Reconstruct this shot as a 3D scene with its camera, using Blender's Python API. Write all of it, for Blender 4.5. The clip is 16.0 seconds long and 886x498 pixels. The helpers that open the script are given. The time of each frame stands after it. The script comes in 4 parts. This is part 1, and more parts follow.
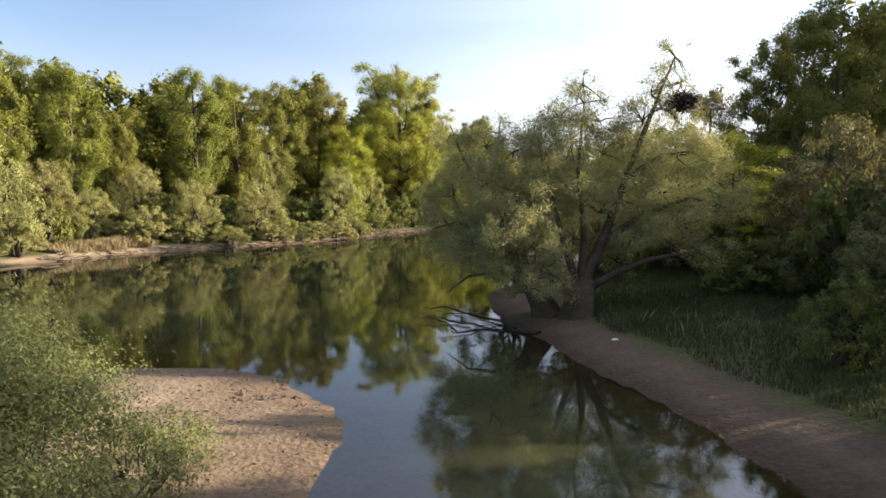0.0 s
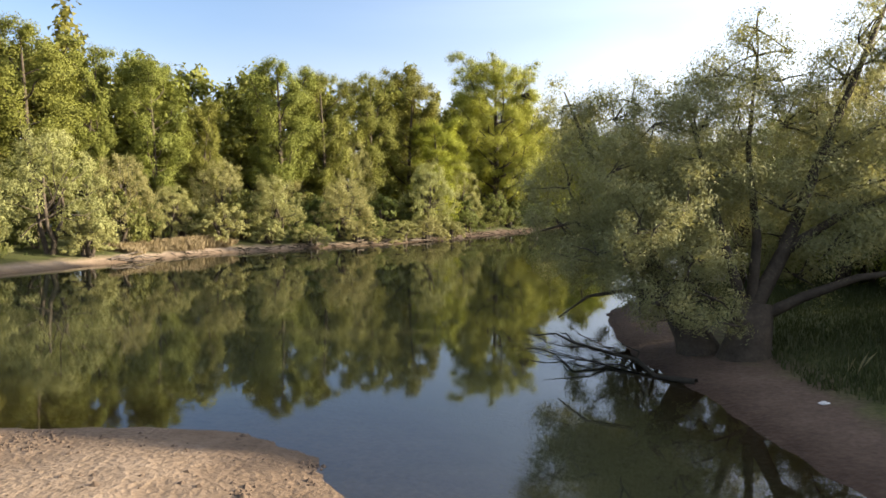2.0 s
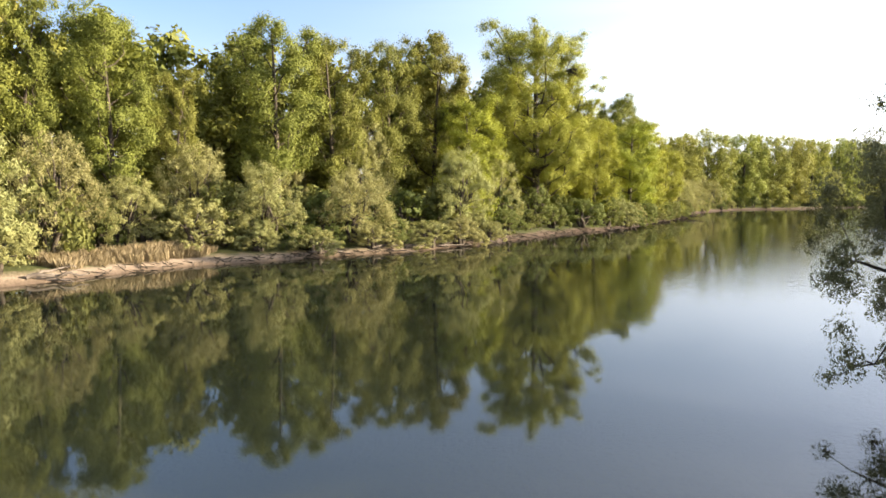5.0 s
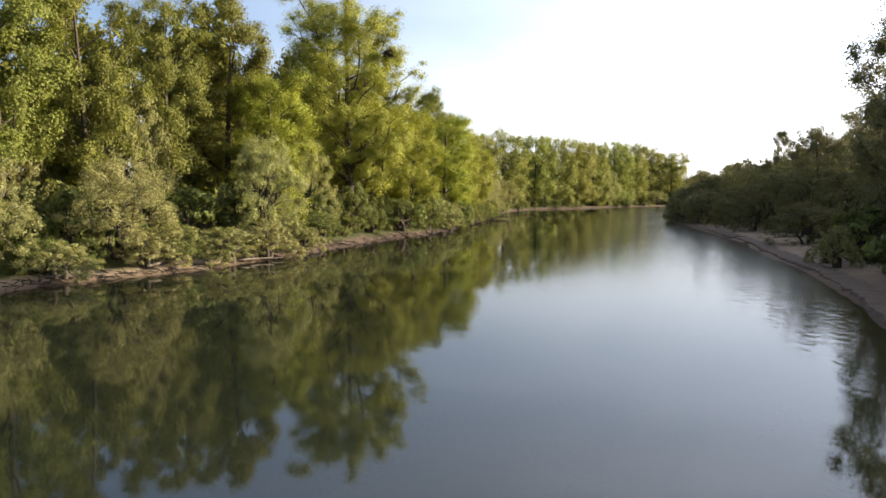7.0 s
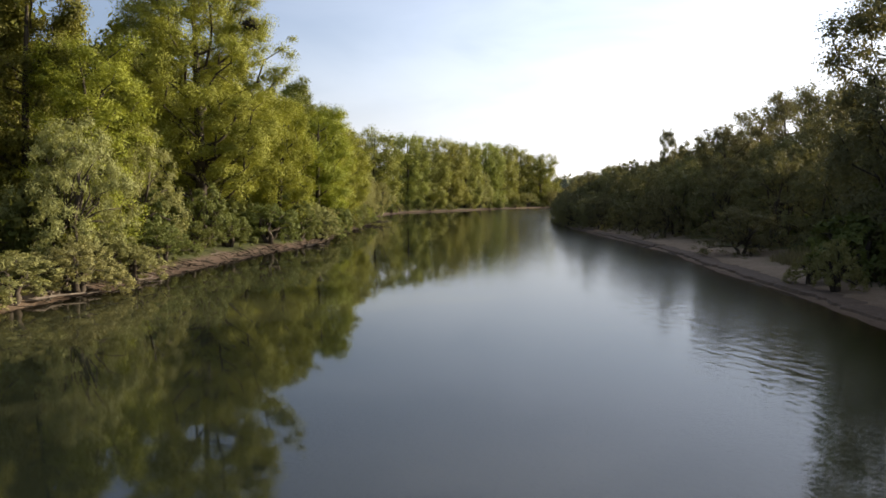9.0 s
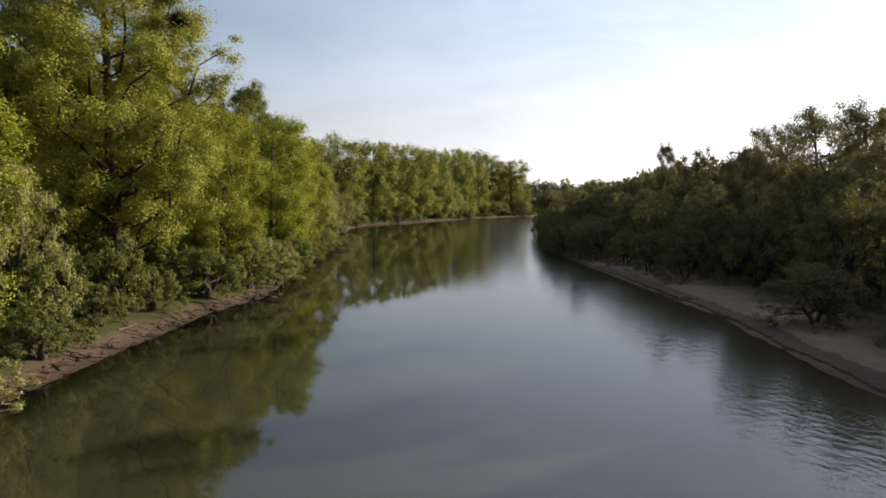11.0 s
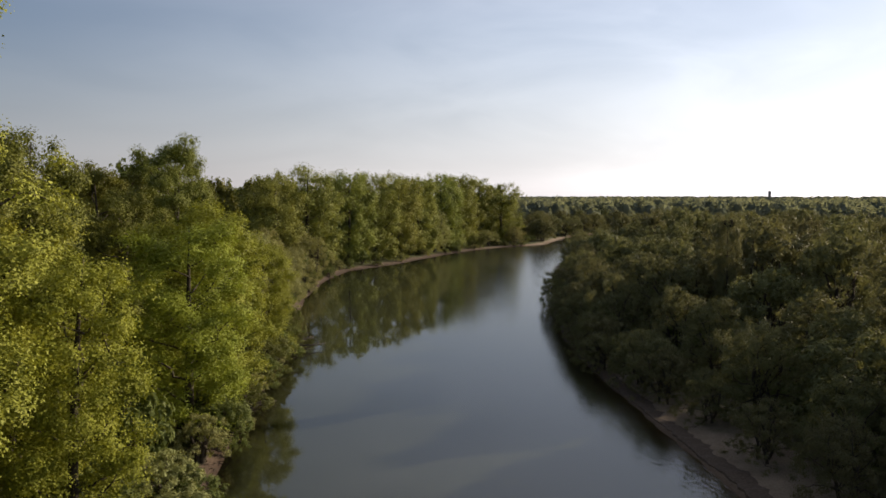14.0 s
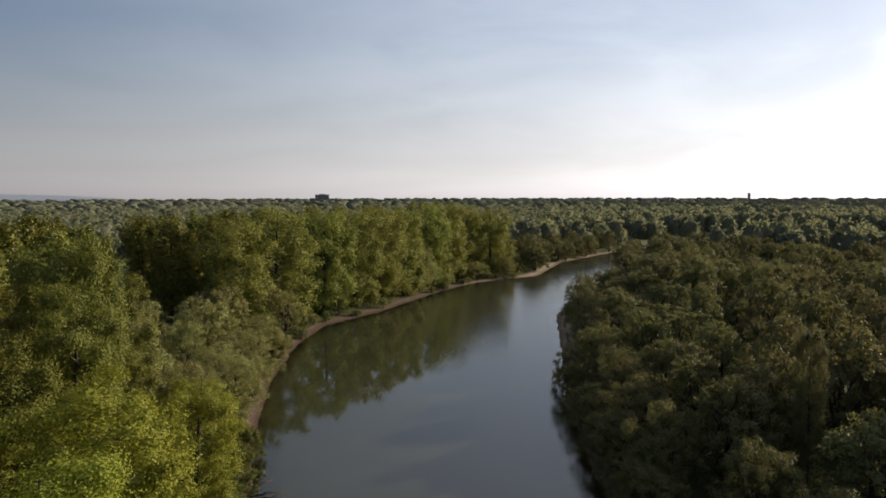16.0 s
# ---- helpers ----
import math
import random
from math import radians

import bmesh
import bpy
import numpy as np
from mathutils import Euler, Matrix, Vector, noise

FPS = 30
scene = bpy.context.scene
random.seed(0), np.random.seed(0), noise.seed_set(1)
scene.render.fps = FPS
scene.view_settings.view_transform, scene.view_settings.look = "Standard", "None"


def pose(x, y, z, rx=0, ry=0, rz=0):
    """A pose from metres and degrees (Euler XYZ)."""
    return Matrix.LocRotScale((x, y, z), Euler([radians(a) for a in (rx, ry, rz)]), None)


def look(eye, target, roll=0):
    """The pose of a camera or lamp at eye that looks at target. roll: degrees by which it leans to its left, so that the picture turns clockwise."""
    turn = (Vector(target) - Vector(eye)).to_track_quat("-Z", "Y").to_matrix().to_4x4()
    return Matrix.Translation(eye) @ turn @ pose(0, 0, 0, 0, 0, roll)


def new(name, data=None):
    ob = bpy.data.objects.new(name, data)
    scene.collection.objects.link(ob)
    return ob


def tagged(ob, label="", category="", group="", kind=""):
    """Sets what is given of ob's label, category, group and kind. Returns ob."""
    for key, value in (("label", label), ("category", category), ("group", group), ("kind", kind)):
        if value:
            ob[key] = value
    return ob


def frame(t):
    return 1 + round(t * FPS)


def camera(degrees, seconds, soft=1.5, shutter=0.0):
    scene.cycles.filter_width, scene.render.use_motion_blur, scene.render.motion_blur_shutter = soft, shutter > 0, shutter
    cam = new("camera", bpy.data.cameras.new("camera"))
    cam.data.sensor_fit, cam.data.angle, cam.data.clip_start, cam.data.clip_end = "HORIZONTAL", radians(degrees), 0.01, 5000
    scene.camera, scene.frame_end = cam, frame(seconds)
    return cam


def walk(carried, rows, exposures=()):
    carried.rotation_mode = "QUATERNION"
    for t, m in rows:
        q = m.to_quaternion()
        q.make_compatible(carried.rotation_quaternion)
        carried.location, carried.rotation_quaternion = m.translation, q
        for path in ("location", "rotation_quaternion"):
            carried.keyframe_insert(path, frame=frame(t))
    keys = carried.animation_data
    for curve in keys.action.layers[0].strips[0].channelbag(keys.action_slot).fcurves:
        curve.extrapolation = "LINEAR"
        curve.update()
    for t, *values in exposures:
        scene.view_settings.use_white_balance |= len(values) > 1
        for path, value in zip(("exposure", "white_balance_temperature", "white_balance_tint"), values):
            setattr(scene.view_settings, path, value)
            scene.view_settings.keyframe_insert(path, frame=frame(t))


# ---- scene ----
cam = camera(64.4, 16.0, soft=1.6)
# seconds, place, yaw, pitch, roll of the flight
ROWS = [
    (0.0, 0.00, 0.00, 7.00, 0.00, -4.20, -0.00),
    (0.5, -0.04, 2.31, 6.96, 1.77, -4.20, -0.03),
    (1.0, -0.14, 4.67, 6.89, 3.70, -4.19, -0.03),
    (1.5, -0.35, 7.14, 6.81, 5.63, -4.22, -0.02),
    (2.0, -0.67, 9.87, 6.64, 7.70, -4.21, 0.03),
    (2.5, -1.13, 13.14, 6.41, 10.46, -4.17, 0.06),
    (3.0, -1.91, 16.58, 6.32, 13.55, -4.22, 0.12),
    (3.2, -2.49, 17.97, 6.33, 14.44, -4.27, 0.11),
    (3.6, -3.27, 20.73, 6.30, 15.76, -4.33, 0.12),
    (4.0, -4.11, 23.50, 6.29, 15.30, -4.38, 0.09),
    (4.4, -5.01, 26.33, 6.29, 13.45, -4.43, 0.04),
    (4.8, -5.98, 29.26, 6.29, 10.55, -4.45, -0.01),
    (5.3, -7.30, 33.13, 6.26, 6.00, -4.44, -0.04),
    (5.5, -7.75, 34.49, 6.28, 4.52, -4.44, -0.03),
    (6.0, -9.19, 38.68, 6.20, -0.68, -4.40, -0.03),
    (6.5, -9.95, 42.78, 6.13, -5.02, -4.38, -0.08),
    (7.0, -10.52, 46.82, 6.11, -8.36, -4.40, -0.07),
    (7.5, -10.77, 51.05, 5.99, -11.52, -4.37, -0.09),
    (8.0, -10.73, 55.15, 5.99, -14.41, -4.35, -0.13),
    (8.5, -10.39, 59.38, 6.10, -17.33, -4.32, -0.11),
    (9.0, -9.85, 63.68, 6.45, -19.42, -4.31, -0.19),
    (9.2, -9.38, 65.46, 6.71, -19.78, -4.28, -0.16),
    (9.7, -8.64, 69.75, 7.33, -21.17, -4.27, -0.17),
    (10.2, -7.75, 74.03, 8.32, -21.92, -4.28, -0.13),
    (10.8, -6.43, 79.36, 9.93, -22.37, -4.30, -0.07),
    (11.3, -5.07, 84.11, 11.55, -22.72, -4.29, -0.07),
    (11.5, -4.55, 86.02, 12.11, -23.03, -4.22, -0.13),
    (12.0, -2.98, 91.00, 13.93, -23.38, -4.22, -0.11),
    (12.5, -1.19, 96.25, 15.96, -23.46, -4.26, -0.04),
    (13.0, 0.74, 101.62, 18.35, -23.62, -4.34, 0.01),
    (13.5, 2.88, 107.45, 21.05, -23.98, -4.40, 0.02),
    (14.0, 4.91, 113.74, 23.86, -24.22, -4.38, -0.04),
    (14.5, 7.10, 120.09, 26.92, -24.40, -4.41, -0.17),
    (15.0, 9.28, 126.38, 30.04, -24.76, -4.41, -0.24),
    (15.5, 11.56, 132.46, 33.13, -25.24, -4.44, -0.22),
    (16.0, 13.81, 138.64, 36.33, -25.83, -4.43, -0.13),
]
EXPOSURES = [(0.0, 2.08), (3.0, 2.28), (5.5, 2.42), (7.0, 1.92), (9.0, 1.34), (12.5, 0.85), (16.0, 0.54)]
walk(cam, [(t, pose(x, y, z, 90 + pitch, 0, yaw) @ pose(0, 0, 0, 0, 0, roll)) for t, x, y, z, yaw, pitch, roll in ROWS], EXPOSURES)

# ---- world and sun ----
SUN_AZIMUTH, SUN_HEIGHT = 84.0, 15.5
SKY_STRENGTH, SKY_TINT, CLOUD_GLOW, CLOUD_HIGH = 0.062, (0.73, 0.72, 0.83), 4.4, 0.85
world = bpy.data.worlds.new("evening_sky")
scene.world = world
world.use_nodes = True
wn = world.node_tree
sky = wn.nodes.new("ShaderNodeTexSky")
sky.sky_type = "NISHITA"
sky.sun_disc = False
sky.sun_elevation = radians(SUN_HEIGHT)
sky.sun_rotation = radians(SUN_AZIMUTH)
sky.altitude = 100
sky.air_density, sky.dust_density, sky.ozone_density = 1.0, 0.35, 1.0
az, el = radians(SUN_AZIMUTH), radians(SUN_HEIGHT)
SUN_WAY = (math.sin(az) * math.cos(el), math.cos(az) * math.cos(el), math.sin(el))


def sky_maths(op, a, b):
    node = wn.nodes.new("ShaderNodeMath")
    node.operation = op
    for k, v in enumerate((a, b)):
        if isinstance(v, float):
            node.inputs[k].default_value = v
        else:
            wn.links.new(v, node.inputs[k])
    return node.outputs[0]


def sky_range(value, a, b, c, d):
    node = wn.nodes.new("ShaderNodeMapRange")
    node.interpolation_type = "SMOOTHSTEP"
    for k, v in enumerate((a, b, c, d)):
        node.inputs[k + 1].default_value = v
    wn.links.new(value, node.inputs[0])
    return node.outputs[0]


def sky_mix(blend, fac, a, b):
    node = wn.nodes.new("ShaderNodeMix")
    node.data_type, node.blend_type = "RGBA", blend
    for k, v in ((0, fac), (6, a), (7, b)):
        if isinstance(v, float):
            node.inputs[k].default_value = v
        elif isinstance(v, tuple):
            node.inputs[k].default_value = (*v, 1)
        else:
            wn.links.new(v, node.inputs[k])
    return node.outputs[2]


way = wn.nodes.new("ShaderNodeTexCoord")
upz = wn.nodes.new("ShaderNodeSeparateXYZ")
wn.links.new(way.outputs["Generated"], upz.inputs[0])
sunward = wn.nodes.new("ShaderNodeVectorMath")
sunward.operation = "DOT_PRODUCT"
wn.links.new(way.outputs["Generated"], sunward.inputs[0])
sunward.inputs[1].default_value = SUN_WAY
# ground haze takes the colour out of the sky towards the horizon
veil = wn.nodes.new("ShaderNodeHueSaturation")
wn.links.new(sky_range(upz.outputs["Z"], 0.0, 0.26, 0.28, 1.15), veil.inputs["Saturation"])
wn.links.new(sky.outputs[0], veil.inputs["Color"])
blue = sky_mix("MULTIPLY", 1.0, veil.outputs[0], SKY_TINT)
# thin high cloud, whitest towards the sun and overhead, drawn out in faint wisps
wisps = wn.nodes.new("ShaderNodeTexNoise")
drawn = wn.nodes.new("ShaderNodeMapping")
drawn.inputs["Rotation"].default_value = (0.0, 0.35, radians(-35))
drawn.inputs["Scale"].default_value = (1.6, 4.5, 9.0)
wn.links.new(way.outputs["Generated"], drawn.inputs[0])
wn.links.new(drawn.outputs[0], wisps.inputs["Vector"])
wisps.inputs["Scale"].default_value, wisps.inputs["Detail"].default_value, wisps.inputs["Distortion"].default_value = 1.3, 5.0, 0.6
thin = sky_range(wisps.outputs["Fac"], 0.30, 0.72, 0.86, 1.16)
glow = sky_maths("POWER", sky_maths("MAXIMUM", sky_maths("ADD", sunward.outputs["Value"], 0.25), 0.0), 1.6)
high = sky_range(upz.outputs["Z"], 0.20, 0.62, 0.28, CLOUD_HIGH)
amount = sky_maths("MULTIPLY", thin, sky_maths("ADD", sky_maths("MULTIPLY", glow, CLOUD_GLOW), high))
wn.links.new(sky_mix("ADD", 1.0, blue, sky_mix("MULTIPLY", 1.0, (1.03, 0.985, 0.96), amount)), wn.nodes["Background"].inputs[0])
wn.nodes["Background"].inputs[1].default_value = SKY_STRENGTH
sun_data = bpy.data.lights.new("sun", "SUN")
sun_data.energy, sun_data.angle, sun_data.color = 5.0, radians(0.6), (1.0, 0.835, 0.63)
sun = new("sun", sun_data)
sun.matrix_basis = look((0, 0, 60), (-math.sin(az) * math.cos(el) * 50, -math.cos(az) * math.cos(el) * 50, 60 - math.sin(el) * 50))


# ---- materials ----
def material(name):
    m = bpy.data.materials.new(name)
    m.use_nodes = True
    m.node_tree.nodes.clear()
    return m, m.node_tree.nodes, m.node_tree.links


def ramp(nodes, stops):
    r = nodes.new("ShaderNodeValToRGB")
    e = r.color_ramp.elements
    e[0].position, e[0].color = stops[0][0], (*stops[0][1], 1)
    e[1].position, e[1].color = stops[-1][0], (*stops[-1][1], 1)
    for p, c in stops[1:-1]:
        e.new(p).color = (*c, 1)
    return r


def texture(nodes, links, scale, detail=4.0, coords="Object", rough=0.55):
    c = nodes.new("ShaderNodeTexCoord")
    n = nodes.new("ShaderNodeTexNoise")
    n.inputs["Scale"].default_value, n.inputs["Detail"].default_value, n.inputs["Roughness"].default_value = scale, detail, rough
    links.new(c.outputs[coords], n.inputs["Vector"])
    return n


def maths(nodes, links, op, a, b=None, c=None):
    m = nodes.new("ShaderNodeMath")
    m.operation = op
    for k, v in enumerate((a, b, c)):
        if v is None:
            continue
        if isinstance(v, (int, float)):
            m.inputs[k].default_value = v
        else:
            links.new(v, m.inputs[k])
    return m.outputs[0]


def mixed(nodes, links, fac, a, b, blend="MIX"):
    m = nodes.new("ShaderNodeMix")
    m.data_type, m.blend_type = "RGBA", blend
    for k, v in ((0, fac), (6, a), (7, b)):
        if isinstance(v, (int, float)):
            m.inputs[k].default_value = v
        elif isinstance(v, tuple):
            m.inputs[k].default_value = (*v, 1)
        else:
            links.new(v, m.inputs[k])
    return m.outputs[2]


def leaf_material(name, dark, mid, light, through_light=0.35, gloss=0.12):
    """Leaves: a hue for each tree, a shade for each leaf, and paler young growth in patches."""
    m, n, l = material(name)
    geo, info = n.new("ShaderNodeNewGeometry"), n.new("ShaderNodeObjectInfo")
    patch = texture(n, l, 0.35, 3.0)
    r = ramp(n, [(0.0, dark), (0.5, mid), (1.0, light)])
    v = maths(n, l, "MULTIPLY_ADD", geo.outputs["Random Per Island"], 0.30, 0.05)
    v = maths(n, l, "MULTIPLY_ADD", patch.outputs["Fac"], 0.55, v)
    v = maths(n, l, "MULTIPLY_ADD", info.outputs["Random"], 0.22, v)
    l.new(v, r.inputs[0])
    hue = n.new("ShaderNodeHueSaturation")
    l.new(r.outputs[0], hue.inputs["Color"])
    l.new(maths(n, l, "MULTIPLY_ADD", info.outputs["Random"], 0.035, 0.492), hue.inputs["Hue"])
    face = n.new("ShaderNodeBsdfPrincipled")
    l.new(hue.outputs[0], face.inputs["Base Color"])
    face.inputs["Roughness"].default_value = 0.6
    face.inputs["Specular IOR Level"].default_value = gloss
    back = n.new("ShaderNodeBsdfTranslucent")
    l.new(mixed(n, l, 1.0, hue.outputs[0], (1.2, 1.15, 0.80), "MULTIPLY"), back.inputs["Color"])
    mix, out = n.new("ShaderNodeMixShader"), n.new("ShaderNodeOutputMaterial")
    mix.inputs[0].default_value = through_light
    l.new(face.outputs[0], mix.inputs[1])
    l.new(back.outputs[0], mix.inputs[2])
    l.new(mix.outputs[0], out.inputs[0])
    return m


def rough_material(name, stops, scale, bump=0.5, fine=6.0, rough=0.85, coords="Object", distance=0.03):
    m, n, l = material(name)
    big = texture(n, l, scale, 5.0, coords)
    small = texture(n, l, scale * fine, 4.0, coords)
    v = maths(n, l, "MULTIPLY_ADD", small.outputs["Fac"], 0.45, maths(n, l, "MULTIPLY_ADD", big.outputs["Fac"], 0.9, -0.2))
    r = ramp(n, stops)
    l.new(v, r.inputs[0])
    b = n.new("ShaderNodeBump")
    b.inputs["Strength"].default_value, b.inputs["Distance"].default_value = bump, distance
    l.new(v, b.inputs["Height"])
    p, out = n.new("ShaderNodeBsdfPrincipled"), n.new("ShaderNodeOutputMaterial")
    l.new(r.outputs[0], p.inputs["Base Color"])
    l.new(b.outputs[0], p.inputs["Normal"])
    p.inputs["Roughness"].default_value = rough
    p.inputs["Specular IOR Level"].default_value = 0.2
    l.new(p.outputs[0], out.inputs[0])
    return m


LEAF_POPLAR = leaf_material("poplar_leaves", (0.065, 0.065, 0.015), (0.121, 0.121, 0.024), (0.186, 0.181, 0.037), 0.26)
LEAF_GREAT = leaf_material("great_poplar_leaves", (0.120, 0.133, 0.023), (0.226, 0.239, 0.039), (0.330, 0.339, 0.056), 0.26)
LEAF_ROW = leaf_material("row_poplar_leaves", (0.103, 0.110, 0.027), (0.198, 0.204, 0.049), (0.304, 0.300, 0.072), 0.28)
LEAF_YOUNG = leaf_material("young_leaves", (0.097, 0.106, 0.015), (0.197, 0.207, 0.027), (0.306, 0.306, 0.038), 0.28)
LEAF_WILLOW = leaf_material("willow_leaves", (0.120, 0.120, 0.047), (0.211, 0.206, 0.082), (0.296, 0.285, 0.118), 0.32, 0.10)
LEAF_CAPE = leaf_material("old_willow_leaves", (0.112, 0.110, 0.052), (0.203, 0.194, 0.097), (0.299, 0.272, 0.129), 0.35)
LEAF_SHRUB = leaf_material("shrub_leaves", (0.056, 0.064, 0.018), (0.108, 0.120, 0.033), (0.175, 0.180, 0.056), 0.35)
# Darkened leaf copy: the near-side bank's shade is put into the colour
LEAF_SHADED = leaf_material("shade_darkened_leaves", (0.075, 0.073, 0.037), (0.136, 0.131, 0.062), (0.214, 0.199, 0.092), 0.28, 0.05)
LEAF_THICKET = leaf_material("thicket_leaves", (0.066, 0.078, 0.028), (0.120, 0.136, 0.053), (0.186, 0.194, 0.084), 0.34)
BARK = rough_material("bark", [(0.2, (0.022, 0.018, 0.013)), (0.55, (0.060, 0.048, 0.034)), (0.9, (0.13, 0.105, 0.08))], 1.6, 0.9)
DEADWOOD = rough_material("weathered_wood", [(0.2, (0.05, 0.040, 0.031)), (0.6, (0.135, 0.113, 0.09)), (0.95, (0.32, 0.285, 0.24))], 2.5, 0.7)
TWIGS = rough_material("twigs", [(0.2, (0.016, 0.014, 0.010)), (0.8, (0.05, 0.042, 0.028))], 3.0, 0.4)
CLOD = rough_material("mud_clods", [(0.2, (0.045, 0.032, 0.022)), (0.8, (0.13, 0.095, 0.068))], 4.0, 0.5)
REED = leaf_material("dry_reed", (0.108, 0.085, 0.047), (0.194, 0.158, 0.089), (0.274, 0.230, 0.137), 0.25)
GRASS = leaf_material("grass_blades", (0.027, 0.035, 0.013), (0.051, 0.062, 0.023), (0.088, 0.096, 0.041), 0.3)
# Leaf tones paled and blued, painting distance haze into the far crowns
CANOPY = leaf_material("far_hazed_canopy", (0.094, 0.105, 0.074), (0.160, 0.171, 0.119), (0.226, 0.226, 0.156), 0.40, 0.0)
CONCRETE = rough_material("pale_concrete", [(0.2, (0.20, 0.19, 0.18)), (0.8, (0.32, 0.31, 0.30))], 0.3, 0.2)
GLAZING = rough_material("dark_glazing", [(0.2, (0.03, 0.035, 0.04)), (0.8, (0.06, 0.065, 0.07))], 1.0, 0.0, 3.0, 0.2)
# Pale blue of distance haze put into the hills' base colour
HILL = rough_material("haze_blue_hill", [(0.2, (0.26, 0.30, 0.36)), (0.8, (0.30, 0.34, 0.40))], 0.004, 0.0)


def ground_material():
    """Bed darkened with depth to paint in light lost to the murk, wet rim, sand and mud up the bank, turf and leaf
    litter on top.
    """
    m, n, l = material("river_bank")
    geo = n.new("ShaderNodeNewGeometry")
    sep = n.new("ShaderNodeSeparateXYZ")
    l.new(geo.outputs["Position"], sep.inputs[0])
    wide, mid, fine = texture(n, l, 0.11, 4.0), texture(n, l, 0.9, 5.0), texture(n, l, 6.0, 5.0)
    clod = n.new("ShaderNodeTexVoronoi")
    clod.inputs["Scale"].default_value = 4.5
    l.new(n.new("ShaderNodeTexCoord").outputs["Object"], clod.inputs["Vector"])
    h = maths(n, l, "MULTIPLY_ADD", mid.outputs["Fac"], 0.5, sep.outputs["Z"])
    h = maths(n, l, "MULTIPLY_ADD", wide.outputs["Fac"], 0.7, h)
    grain = maths(n, l, "MULTIPLY_ADD", fine.outputs["Fac"], 0.6, maths(n, l, "MULTIPLY", mid.outputs["Fac"], 0.5))
    mud = ramp(n, [(0.25, (0.052, 0.036, 0.026)), (0.55, (0.100, 0.071, 0.051)), (0.85, (0.165, 0.122, 0.090))])
    l.new(grain, mud.inputs[0])
    pale = ramp(n, [(0.25, (0.125, 0.094, 0.064)), (0.55, (0.240, 0.186, 0.132)), (0.85, (0.340, 0.272, 0.200))])
    l.new(grain, pale.inputs[0])
    near = n.new("ShaderNodeMapRange")
    near.inputs[1].default_value, near.inputs[2].default_value = 34.0, 44.0
    l.new(maths(n, l, "ADD", sep.outputs["Y"], maths(n, l, "MULTIPLY", sep.outputs["X"], 4.0)), near.inputs[0])
    sand = n.new("ShaderNodeMix")
    sand.data_type = "RGBA"
    # This mask keeps the right beach pale, adding in colour the light it lacks
    dry = n.new("ShaderNodeMapRange")
    dry.inputs[1].default_value, dry.inputs[2].default_value, dry.inputs[3].default_value, dry.inputs[4].default_value = -17.0, -13.0, 1.0, 0.0
    l.new(maths(n, l, "MULTIPLY_ADD", sep.outputs["Y"], -0.41, sep.outputs["X"]), dry.inputs[0])
    lower = n.new("ShaderNodeMapRange")
    lower.inputs[1].default_value, lower.inputs[2].default_value, lower.inputs[3].default_value, lower.inputs[4].default_value = 80.0, 100.0, 1.0, 0.0
    l.new(sep.outputs["Y"], lower.inputs[0])
    l.new(maths(n, l, "MULTIPLY", near.outputs[0], maths(n, l, "MAXIMUM", dry.outputs[0], lower.outputs[0])), sand.inputs[0])
    l.new(pale.outputs[0], sand.inputs[6])
    l.new(mud.outputs[0], sand.inputs[7])
    turf = ramp(n, [(0.25, (0.030, 0.027, 0.013)), (0.5, (0.044, 0.052, 0.016)), (0.8, (0.085, 0.088, 0.030))])
    l.new(grain, turf.inputs[0])
    above = n.new("ShaderNodeMapRange")
    above.inputs[1].default_value, above.inputs[2].default_value = 1.02, 1.30
    l.new(h, above.inputs[0])
    col = mixed(n, l, above.outputs[0], sand.outputs[2], turf.outputs[0])
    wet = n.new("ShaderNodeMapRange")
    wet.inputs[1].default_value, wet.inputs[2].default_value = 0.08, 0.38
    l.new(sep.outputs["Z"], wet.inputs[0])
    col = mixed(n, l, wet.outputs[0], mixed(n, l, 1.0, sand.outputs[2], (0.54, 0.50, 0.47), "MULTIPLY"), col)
    # Bed colour darkens with depth: light swallowed by the murk, painted in
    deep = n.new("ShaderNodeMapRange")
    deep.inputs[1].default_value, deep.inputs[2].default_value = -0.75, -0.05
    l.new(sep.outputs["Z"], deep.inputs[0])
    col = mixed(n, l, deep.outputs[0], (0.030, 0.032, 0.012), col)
    b = n.new("ShaderNodeBump")
    b.inputs["Strength"].default_value, b.inputs["Distance"].default_value = 0.9, 0.12
    l.new(maths(n, l, "MULTIPLY_ADD", clod.outputs["Distance"], 0.22, grain), b.inputs["Height"])
    p, out = n.new("ShaderNodeBsdfPrincipled"), n.new("ShaderNodeOutputMaterial")
    l.new(col, p.inputs["Base Color"])
    l.new(b.outputs[0], p.inputs["Normal"])
    p.inputs["Roughness"].default_value = 0.9
    p.inputs["Specular IOR Level"].default_value = 0.15
    l.new(p.outputs[0], out.inputs[0])
    return m


